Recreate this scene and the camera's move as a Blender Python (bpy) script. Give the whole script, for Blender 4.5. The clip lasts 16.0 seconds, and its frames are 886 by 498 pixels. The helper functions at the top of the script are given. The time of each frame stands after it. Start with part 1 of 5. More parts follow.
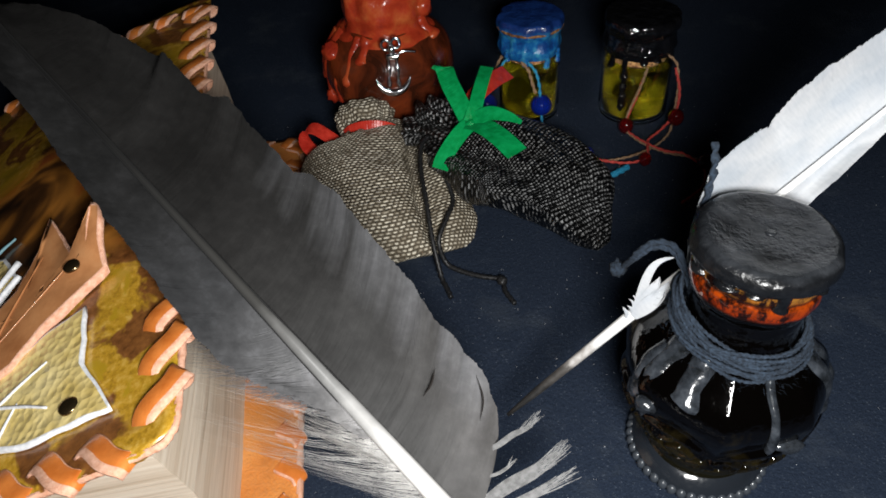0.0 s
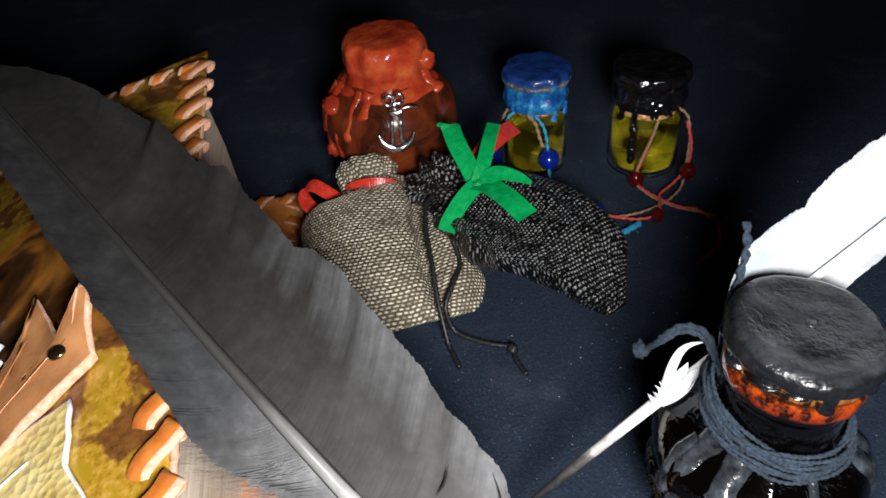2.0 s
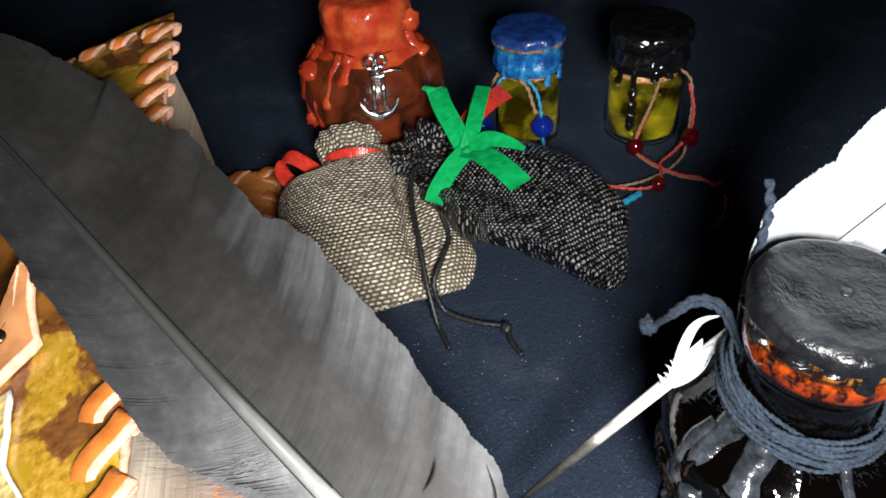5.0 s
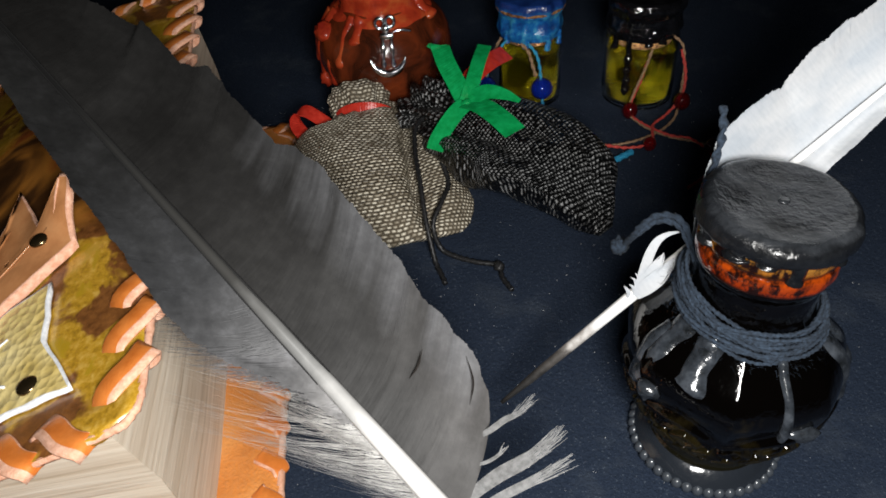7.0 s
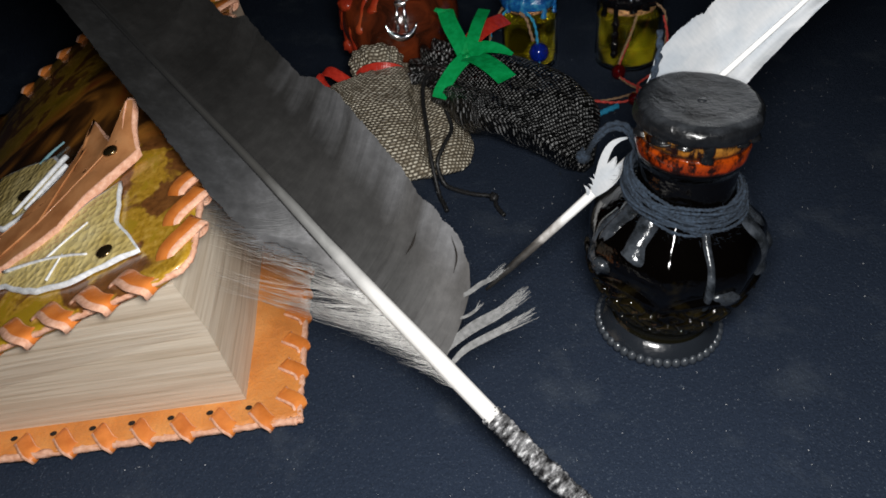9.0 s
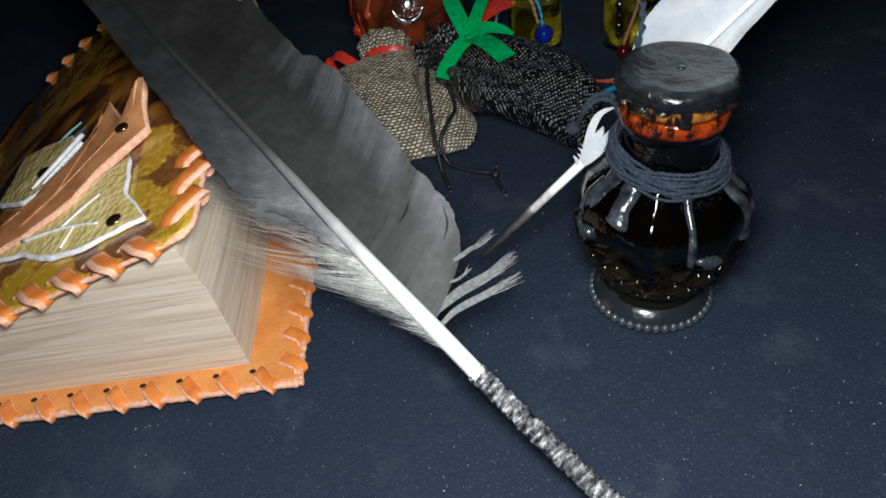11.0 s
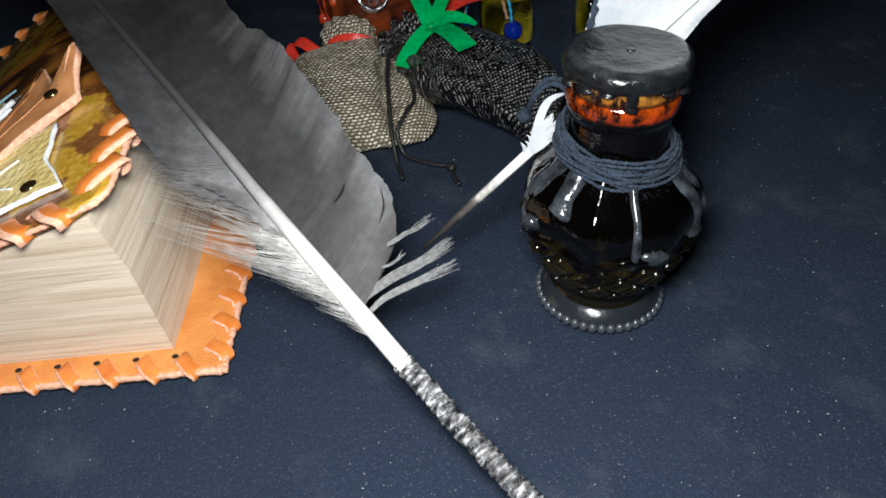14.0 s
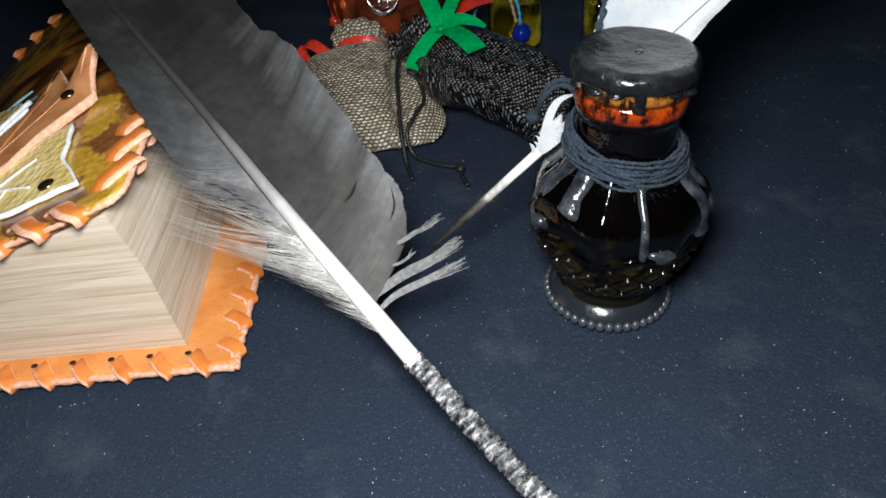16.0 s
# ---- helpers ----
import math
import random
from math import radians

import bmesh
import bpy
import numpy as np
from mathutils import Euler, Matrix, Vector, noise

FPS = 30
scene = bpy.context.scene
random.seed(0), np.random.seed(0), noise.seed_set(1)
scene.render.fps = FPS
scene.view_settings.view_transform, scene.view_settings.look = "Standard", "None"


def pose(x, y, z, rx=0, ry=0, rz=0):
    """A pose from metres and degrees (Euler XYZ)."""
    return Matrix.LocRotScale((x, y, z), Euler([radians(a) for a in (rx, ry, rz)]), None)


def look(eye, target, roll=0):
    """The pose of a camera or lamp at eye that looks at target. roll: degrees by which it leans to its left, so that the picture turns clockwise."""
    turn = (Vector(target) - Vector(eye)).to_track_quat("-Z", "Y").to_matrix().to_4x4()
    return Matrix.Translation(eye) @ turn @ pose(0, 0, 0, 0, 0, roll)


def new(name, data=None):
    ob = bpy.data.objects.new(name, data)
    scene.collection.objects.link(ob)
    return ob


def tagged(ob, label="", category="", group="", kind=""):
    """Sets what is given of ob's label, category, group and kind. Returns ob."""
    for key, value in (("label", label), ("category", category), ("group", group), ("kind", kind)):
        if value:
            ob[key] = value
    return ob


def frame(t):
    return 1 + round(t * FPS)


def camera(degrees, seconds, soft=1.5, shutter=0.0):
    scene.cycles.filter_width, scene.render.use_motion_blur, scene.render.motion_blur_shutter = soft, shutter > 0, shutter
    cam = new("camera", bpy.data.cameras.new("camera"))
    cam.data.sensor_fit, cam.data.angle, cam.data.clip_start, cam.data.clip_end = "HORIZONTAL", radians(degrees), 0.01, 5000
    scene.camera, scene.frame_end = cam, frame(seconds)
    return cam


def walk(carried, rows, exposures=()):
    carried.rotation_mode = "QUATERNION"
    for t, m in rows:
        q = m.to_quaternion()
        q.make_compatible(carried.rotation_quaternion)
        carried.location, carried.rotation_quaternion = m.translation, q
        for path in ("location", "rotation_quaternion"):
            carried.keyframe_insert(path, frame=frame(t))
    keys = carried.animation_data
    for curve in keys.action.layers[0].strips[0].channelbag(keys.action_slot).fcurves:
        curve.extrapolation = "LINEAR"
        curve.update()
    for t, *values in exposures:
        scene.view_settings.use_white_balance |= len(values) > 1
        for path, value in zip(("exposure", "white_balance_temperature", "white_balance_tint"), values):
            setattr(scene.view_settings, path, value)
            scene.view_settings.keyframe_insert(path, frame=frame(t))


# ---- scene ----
cam = camera(61.25, 16.0, soft=1.7)
PATH = [
    (0, (0.02375, -0.00169, 0.25753), (0.00435, 0.22045, 0.05683), -4.95),
    (0.5, (0.02262, 0.01897, 0.26036), (0.00433, 0.24086, 0.05929), -5.21),
    (1, (0.02101, 0.02400, 0.25891), (0.00388, 0.24918, 0.06142), -5.03),
    (1.5, (0.01899, 0.02318, 0.25929), (0.00255, 0.25170, 0.06562), -4.71),
    (2, (0.01820, 0.02230, 0.26063), (0.00070, 0.25164, 0.06803), -4.86),
    (2.5, (0.01636, 0.02972, 0.25678), (0.00203, 0.26093, 0.06616), -4.67),
    (3, (0.01639, 0.04174, 0.24351), (0.00371, 0.27067, 0.05003), -5.22),
    (3.5, (0.01686, 0.04209, 0.24288), (0.00315, 0.26924, 0.04740), -5.18),
    (6, (0.02295, 0.02713, 0.23836), (0.00796, 0.25183, 0.04016), -5.08),
    (6.5, (0.02869, 0.01215, 0.23804), (0.01216, 0.23660, 0.03968), -4.38),
    (7, (0.02796, 0.00325, 0.23841), (0.00613, 0.22725, 0.04004), -5.13),
    (7.5, (0.03383, -0.00991, 0.23749), (0.00841, 0.21342, 0.03880), -5.90),
    (8, (0.03701, -0.02528, 0.23472), (0.00873, 0.19845, 0.03687), -5.79),
    (8.5, (0.04071, -0.04723, 0.23527), (0.01397, 0.17715, 0.03794), -5.35),
    (9, (0.04645, -0.06284, 0.24162), (0.01208, 0.16313, 0.04731), -6.95),
    (11.5, (0.07234, -0.07695, 0.23602), (0.02447, 0.14564, 0.04068), -8.99),
    (12, (0.08284, -0.07062, 0.22793), (0.03397, 0.15013, 0.03074), -8.57),
    (12.5, (0.08404, -0.06787, 0.22106), (0.04307, 0.15562, 0.02517), -5.98),
    (13, (0.08192, -0.06850, 0.21805), (0.04012, 0.15702, 0.02469), -5.73),
    (13.5, (0.08008, -0.07069, 0.21866), (0.03963, 0.15751, 0.02816), -5.51),
    (14, (0.07924, -0.07052, 0.21878), (0.03761, 0.15780, 0.02868), -5.77),
    (14.5, (0.07920, -0.07085, 0.21923), (0.03618, 0.15752, 0.02949), -5.97),
    (15, (0.07890, -0.07138, 0.21949), (0.03534, 0.15759, 0.03061), -6.05),
    (15.5, (0.07902, -0.07345, 0.21952), (0.03575, 0.15577, 0.03087), -5.87),
    (16, (0.07884, -0.07448, 0.21989), (0.03440, 0.15431, 0.03100), -5.99),
]
walk(cam, [(t, look(eye, target, roll)) for t, eye, target, roll in PATH],
     exposures=[(0, 0.24, 6400, 10), (0.5, 0.6, 6380, 9), (1, 0.7, 6380, 9), (2, 0.8, 6400, 10), (3, 1.22, 6350, 10), (3.7, 1.24, 6350, 10), (6, 0.9, 6500, 10), (6.5, 0.40, 6500, 10), (7, 0.22, 6500, 10), (9, -0.14, 6450, 10), (11.5, 0.26, 6050, 6), (12.5, 0.58, 6050, 6), (14, 0.46, 6200, 7), (16, 0.39, 6250, 8)])

# ---- light: the torch beside the lens, in an otherwise dark room ----
world = bpy.data.worlds.new("dark_room")
scene.world = world
world.use_nodes = True
world.node_tree.nodes["Background"].inputs["Color"].default_value = (0.5, 0.6, 0.75, 1)
world.node_tree.nodes["Background"].inputs["Strength"].default_value = 0.065
torch = bpy.data.lights.new("torch", "POINT")
torch.energy, torch.color, torch.shadow_soft_size = 5.5, (1.0, 0.985, 0.955), 0.036
new("torch", torch).matrix_world = pose(0.058, -0.037, 0.243)


# ---- helpers for building ----
def material(name, color=(0.5, 0.5, 0.5), rough=0.5, metal=0.0, transmission=0.0, ior=1.45, coat=0.0, sheen=0.0):
    m = bpy.data.materials.new(name)
    m.use_nodes = True
    b = m.node_tree.nodes["Principled BSDF"]
    b.inputs["Base Color"].default_value = (*color, 1)
    b.inputs["Roughness"].default_value = rough
    b.inputs["Metallic"].default_value = metal
    b.inputs["Transmission Weight"].default_value = transmission
    b.inputs["IOR"].default_value = ior
    b.inputs["Coat Weight"].default_value = coat
    b.inputs["Coat Roughness"].default_value = 0.08
    b.inputs["Sheen Weight"].default_value = sheen
    return m


def node(m, kind, **values):
    n = m.node_tree.nodes.new(kind)
    for key, value in values.items():
        if key == "operation":
            n.operation = value
        elif key == "data_type":
            n.data_type = value
        elif key == "blend_type":
            n.blend_type = value
        else:
            n.inputs[key.replace("_", " ")].default_value = value
    return n


def link(m, a, b):
    m.node_tree.links.new(a, b)


def shader(m):
    return m.node_tree.nodes["Principled BSDF"]


def coords(m, scale=(1, 1, 1), source="Object"):
    t = m.node_tree.nodes.new("ShaderNodeTexCoord")
    p = m.node_tree.nodes.new("ShaderNodeMapping")
    p.inputs["Scale"].default_value = scale
    link(m, t.outputs[source], p.inputs["Vector"])
    return p.outputs["Vector"]


def noise_of(m, vector, scale, detail=4.0, rough=0.55, distort=0.0):
    n = node(m, "ShaderNodeTexNoise", Scale=scale, Detail=detail, Roughness=rough, Distortion=distort)
    link(m, vector, n.inputs["Vector"])
    return n.outputs["Fac"]


def ramp(m, fac, stops):
    r = m.node_tree.nodes.new("ShaderNodeValToRGB")
    while len(r.color_ramp.elements) < len(stops):
        r.color_ramp.elements.new(0.5)
    for e, (at, color) in zip(r.color_ramp.elements, stops):
        e.position, e.color = at, (*color, 1)
    link(m, fac, r.inputs["Fac"])
    return r.outputs["Color"]


def math_of(m, operation, a, b=None):
    n = m.node_tree.nodes.new("ShaderNodeMath")
    n.operation = operation
    for slot, v in ((0, a), (1, b)):
        if v is None:
            continue
        if isinstance(v, (int, float)):
            n.inputs[slot].default_value = v
        else:
            link(m, v, n.inputs[slot])
    return n.outputs[0]


def mix(m, fac, a, b, blend="MIX"):
    n = m.node_tree.nodes.new("ShaderNodeMix")
    n.data_type, n.blend_type = "RGBA", blend
    for slot, v in ((0, fac), (6, a), (7, b)):
        if isinstance(v, (int, float)):
            n.inputs[slot].default_value = v
        elif isinstance(v, tuple):
            n.inputs[slot].default_value = (*v, 1)
        else:
            link(m, v, n.inputs[slot])
    return n.outputs[2]


def bump(m, height, strength=0.4, distance=0.001, normal=None):
    n = node(m, "ShaderNodeBump", Strength=strength, Distance=distance)
    link(m, height, n.inputs["Height"])
    if normal:
        link(m, normal, n.inputs["Normal"])
    link(m, n.outputs["Normal"], shader(m).inputs["Normal"])
    return n.outputs["Normal"]


def colour(m, socket):
    link(m, socket, shader(m).inputs["Base Color"])


def mesh_of(name, verts, faces, uvs=None, smooth=True, slots=None):
    me = bpy.data.meshes.new(name)
    me.from_pydata([tuple(v) for v in verts], [], faces)
    if uvs is not None:
        layer = me.uv_layers.new(name="UVMap")
        flat = [c for loop in me.loops for c in uvs[loop.vertex_index]]
        layer.data.foreach_set("uv", flat)
    me.polygons.foreach_set("use_smooth", [smooth] * len(me.polygons))
    if slots:
        me.polygons.foreach_set("material_index", slots)
    me.update()
    return me


def put_mesh(name, me, mats, parent=None, label=""):
    ob = new(name, me)
    for m in mats if isinstance(mats, (list, tuple)) else [mats]:
        me.materials.append(m)
    if parent:
        ob.parent = parent
    return tagged(ob, label)


def part(name, geometry, mats, parent=None, label="", smooth=True):
    """Links (verts, faces[, uvs[, slots]]) as one mesh object under a thing or a part."""
    verts, faces, *rest = geometry
    return put_mesh(name, mesh_of(name, verts, faces, rest[0] if rest else None, smooth, rest[1] if len(rest) > 1 else None), mats, parent, label)


def thing(name, label, category, m=None, group="", kind=""):
    ob = new(name)
    if m:
        ob.matrix_world = m
    return tagged(ob, label, category, group, kind)


def sheet(fn, nu, nv, around=False, scale=(1, 1), caps=False):
    """A surface fn(i / nu, j / nv); around closes it in the first direction."""
    cols = nu if around else nu + 1
    verts = [fn(i / nu, j / nv) for j in range(nv + 1) for i in range(cols)]
    uvs = [(i / nu * scale[0], j / nv * scale[1]) for j in range(nv + 1) for i in range(cols)]
    faces = []
    for j in range(nv):
        for i in range(nu):
            a, b = j * cols + i, j * cols + (i + 1) % cols
            faces.append((a, b, b + cols, a + cols))
    if caps:
        faces.append(tuple(reversed(range(cols))))
        faces.append(tuple(nv * cols + i for i in range(cols)))
    return verts, faces, uvs


def joined(*pieces):
    verts, faces, uvs = [], [], []
    for v, f, *rest in pieces:
        k = len(verts)
        verts += list(v)
        faces += [tuple(i + k for i in face) for face in f]
        uvs += rest[0] if rest else [(0, 0)] * len(v)
    return verts, faces, uvs


def smooth_line(points, n):
    """A Catmull-Rom line of n + 1 points through the given ones."""
    p = [Vector(q) for q in points]
    p = [2 * p[0] - p[1]] + p + [2 * p[-1] - p[-2]]
    out = []
    for k in range(n + 1):
        x = k / n * (len(p) - 3)
        i = min(int(x), len(p) - 4)
        t = x - i
        a, b, c, d = p[i : i + 4]
        out.append(0.5 * (2 * b + (c - a) * t + (2 * a - 5 * b + 4 * c - d) * t * t + (3 * b - a - 3 * c + d) * t ** 3))
    return out


def tube(points, radius, n=40, seg=8, lobes=0, depth=0.2, pitch=0.004, wobble=0.0, loop=False, raw=False):
    """A tube along a line; lobes make it a laid cord with that pitch in metres. radius: a number or a function of 0..1."""
    line = [Vector(q) for q in points] if raw else smooth_line(points, n)
    n = len(line) - 1
    verts, faces, uvs = [], [], []
    side, run = None, 0.0
    for k, c in enumerate(line):
        ahead = (line[min(k + 1, n)] - line[max(k - 1, 0)]).normalized()
        if side is None:
            side = ahead.orthogonal().normalized()
        side = (side - ahead * side.dot(ahead)).normalized()
        other = ahead.cross(side)
        if k:
            run += (c - line[k - 1]).length
        r0 = radius(k / n) if callable(radius) else radius
        for s in range(seg):
            a = 2 * math.pi * s / seg
            r = r0
            if lobes:
                r *= 1 - depth * (0.5 + 0.5 * math.cos(lobes * (a - 2 * math.pi * run / (pitch * lobes))))
            if wobble:
                r += wobble * noise.noise(Vector((c.x * 900 + s, c.y * 900, c.z * 900)))
            verts.append(c + (side * math.cos(a) + other * math.sin(a)) * r)
            uvs.append((s / seg, run))
    for k in range(n):
        for s in range(seg):
            a, b = k * seg + s, k * seg + (s + 1) % seg
            faces.append((a, b, b + seg, a + seg))
    if not loop:
        faces.append(tuple(reversed(range(seg))))
        faces.append(tuple(n * seg + s for s in range(seg)))
    return verts, faces, uvs


def turned(profile, seg=64, bend=None, n=60, start=(0, 0)):
    """A lathe body of (radius, height) points, closed at both ends. bend(a, z, r) gives the radius at an angle."""
    line = smooth_line([(r, 0, z) for r, z in profile], n)
    def at(i, j):
        p = line[round(j * n)]
        a = 2 * math.pi * i
        r = max(p.x, 0.0001)
        if bend:
            r = bend(a, p.z, r)
        return (start[0] + r * math.cos(a), start[1] + r * math.sin(a), p.z)
    return sheet(at, seg, n, around=True, scale=(1, 1), caps=True)


def ball(centre, radius, seg=16, squash=(1, 1, 1), rough=0.0):
    c = Vector(centre)
    def at(i, j):
        a, b = 2 * math.pi * i, math.pi * (0.02 + 0.96 * j)
        d = Vector((math.sin(b) * math.cos(a) * squash[0], math.sin(b) * math.sin(a) * squash[1], -math.cos(b) * squash[2]))
        k = 1 + rough * noise.noise(d * 2.5 + c * 300)
        return tuple(c + d * radius * k)
    return sheet(at, seg, max(seg // 2, 6), around=True, caps=True)


def band(points, width, across, thick=0.0004, n=30, rim=0.0):
    """A ribbon with thickness along a line; across: a vector, or a function of 0..1, that gives its broad side."""
    line = smooth_line(points, n)
    verts, faces, uvs, slots = [], [], [], []
    for k, c in enumerate(line):
        f = k / n
        ahead = (line[min(k + 1, n)] - line[max(k - 1, 0)]).normalized()
        s = Vector(across(f) if callable(across) else across)
        s = (s - ahead * s.dot(ahead)).normalized()
        up = s.cross(ahead)
        w = width(f) if callable(width) else width
        low, top = rim if isinstance(rim, tuple) else (rim, rim)
        row = [(-0.5, -0.5), (-0.5, 0.2), (-0.5 + low, 0.5), (0.5 - top, 0.5), (0.5, 0.2), (0.5, -0.5)]
        for x, z in row:
            verts.append(c + s * w * x + up * thick * z)
            uvs.append((x + 0.5, f))
    for k in range(n):
        for i in range(6):
            a, b = k * 6 + i, k * 6 + (i + 1) % 6
            faces.append((a, b, b + 6, a + 6))
            slots.append(0 if i == 2 else 1)
    faces += [tuple(reversed(range(6))), tuple(n * 6 + i for i in range(6))]
    slots += [1, 1]
    return verts, faces, uvs, slots


def basis(x, y, z, at):
    return Matrix(((x[0], y[0], z[0], at[0]), (x[1], y[1], z[1], at[1]), (x[2], y[2], z[2], at[2]), (0, 0, 0, 1)))


def step(x):
    x = min(max(x, 0.0), 1.0)
    return x * x * (3 - 2 * x)


def table_of(rows, x):
    """Straight interpolation in rows of (x, y)."""
    if x <= rows[0][0]:
        return rows[0][1]
    for (a, p), (b, q) in zip(rows, rows[1:]):
        if x <= b:
            return p + (q - p) * (x - a) / (b - a)
    return rows[-1][1]


# ---- materials ----
cloth = material("black_cotton_cloth", rough=0.9)
shader(cloth).inputs["Specular IOR Level"].default_value = 0.12
v = coords(cloth)
fine, broad = noise_of(cloth, v, 1500, 2), noise_of(cloth, v, 9, 3)
dots = noise_of(cloth, v, 620, 1, 0.3)
weave = mix(cloth, broad, mix(cloth, fine, (0.0055, 0.009, 0.0165), (0.021, 0.031, 0.053)), mix(cloth, fine, (0.009, 0.0145, 0.0255), (0.032, 0.045, 0.075)))
flecks = noise_of(cloth, v, 1050, 2, 0.7)
smudge = noise_of(cloth, v, 24, 5, 0.65)
weave = mix(cloth, ramp(cloth, smudge, [(0.54, (0, 0, 0)), (0.76, (0.42, 0.42, 0.42))]), weave, (0.070, 0.083, 0.100))
colour(cloth, mix(cloth, ramp(cloth, flecks, [(0.61, (0, 0, 0)), (0.74, (0.75, 0.75, 0.75))]), weave, (0.09, 0.11, 0.14)))
bump(cloth, math_of(cloth, "ADD", fine, dots), 0.6, 0.0008)

wall_paint = material("dark_room_paint", (0.02, 0.02, 0.022), 0.9)
v = coords(wall_paint)
colour(wall_paint, ramp(wall_paint, noise_of(wall_paint, v, 3), [(0.3, (0.015, 0.015, 0.017)), (0.7, (0.025, 0.025, 0.027))]))

lint_mat = material("pale_lint", (0.55, 0.56, 0.58), 0.9)

page_edge = material("pale_wood_grain_page_edges", rough=0.6)
v = coords(page_edge, (14, 14, 520))
w = coords(page_edge, (5, 5, 90))
grain, long_grain = noise_of(page_edge, v, 1.0, 6, 0.65), noise_of(page_edge, w, 1.0, 3, 0.5, 0.4)
tone = ramp(page_edge, grain, [(0.26, (0.34, 0.255, 0.17)), (0.42, (0.58, 0.48, 0.37)), (0.6, (0.72, 0.63, 0.51)), (0.8, (0.80, 0.73, 0.62))])
colour(page_edge, mix(page_edge, ramp(page_edge, long_grain, [(0.35, (0, 0, 0)), (0.68, (0.5, 0.5, 0.5))]), tone, (0.54, 0.43, 0.31)))
bump(page_edge, grain, 0.5, 0.0007)

tan_leather = material("orange_tan_leather", rough=0.42, coat=0.15)
v = coords(tan_leather)
blot, pore = noise_of(tan_leather, v, 45, 5, 0.6), noise_of(tan_leather, v, 900, 3)
colour(tan_leather, mix(tan_leather, ramp(tan_leather, pore, [(0.3, (0, 0, 0)), (0.7, (0.5, 0.5, 0.5))]), ramp(tan_leather, blot, [(0.3, (0.48, 0.15, 0.028)), (0.5, (0.66, 0.23, 0.045)), (0.7, (0.74, 0.32, 0.09))]), (0.50, 0.22, 0.08)))
bump(tan_leather, math_of(tan_leather, "ADD", pore, math_of(tan_leather, "MULTIPLY", noise_of(tan_leather, v, 120, 4), 2.0)), 0.4, 0.0011)

lace_orange = material("bright_orange_lace_leather", rough=0.38, coat=0.2)
v = coords(lace_orange)
colour(lace_orange, ramp(lace_orange, noise_of(lace_orange, v, 140, 4), [(0.3, (0.50, 0.13, 0.02)), (0.7, (0.74, 0.24, 0.05))]))
bump(lace_orange, noise_of(lace_orange, v, 1200, 2), 0.2, 0.0004)
raw_edge = material("raw_pink_leather_edge", rough=0.85)
v = coords(raw_edge)
colour(raw_edge, ramp(raw_edge, noise_of(raw_edge, v, 500, 4), [(0.3, (0.58, 0.27, 0.16)), (0.7, (0.80, 0.48, 0.34))]))
bump(raw_edge, noise_of(raw_edge, v, 2200, 2), 0.6, 0.0005)

cover_art = material("mottled_ochre_marbled_cover", rough=0.3, coat=0.5)
v = coords(cover_art)
blotch, speck, patch = noise_of(cover_art, v, 42, 4, 0.55, 0.6), noise_of(cover_art, v, 330, 5, 0.7), noise_of(cover_art, v, 15, 3, 0.5, 1.2)
ochre = ramp(cover_art, speck, [(0.3, (0.22, 0.12, 0.010)), (0.5, (0.44, 0.245, 0.020)), (0.72, (0.60, 0.39, 0.09))])
brown = ramp(cover_art, speck, [(0.3, (0.08, 0.028, 0.008)), (0.7, (0.24, 0.095, 0.025))])
yellow = mix(cover_art, ramp(cover_art, blotch, [(0.45, (0, 0, 0)), (0.50, (1, 1, 1))]), brown, mix(cover_art, ramp(cover_art, blotch, [(0.58, (0, 0, 0)), (0.62, (1, 1, 1))]), ochre, (0.38, 0.235, 0.014)))
dark = ramp(cover_art, patch, [(0.36, (0.006, 0.005, 0.004)), (0.45, (0.09, 0.036, 0.011)), (0.53, (0.46, 0.18, 0.03)), (0.61, (0.44, 0.09, 0.02)), (0.72, (0.10, 0.038, 0.012))])
sep = cover_art.node_tree.nodes.new("ShaderNodeSeparateXYZ")
link(cover_art, v, sep.inputs["Vector"])
# the painted black field lies across the middle of the cover, wavy in its border
field = math_of(cover_art, "ADD", math_of(cover_art, "MULTIPLY", sep.outputs["Y"], 14.0), math_of(cover_art, "MULTIPLY", patch, 0.8))
field = math_of(cover_art, "SUBTRACT", field, math_of(cover_art, "MULTIPLY", sep.outputs["X"], 6.5))
into = ramp(cover_art, math_of(cover_art, "MULTIPLY", field, 0.25), [(0.50, (0, 0, 0)), (0.56, (1, 1, 1)), (0.88, (1, 1, 1)), (0.96, (0, 0, 0))])
colour(cover_art, mix(cover_art, into, yellow, dark))
bump(cover_art, speck, 0.25, 0.0006)

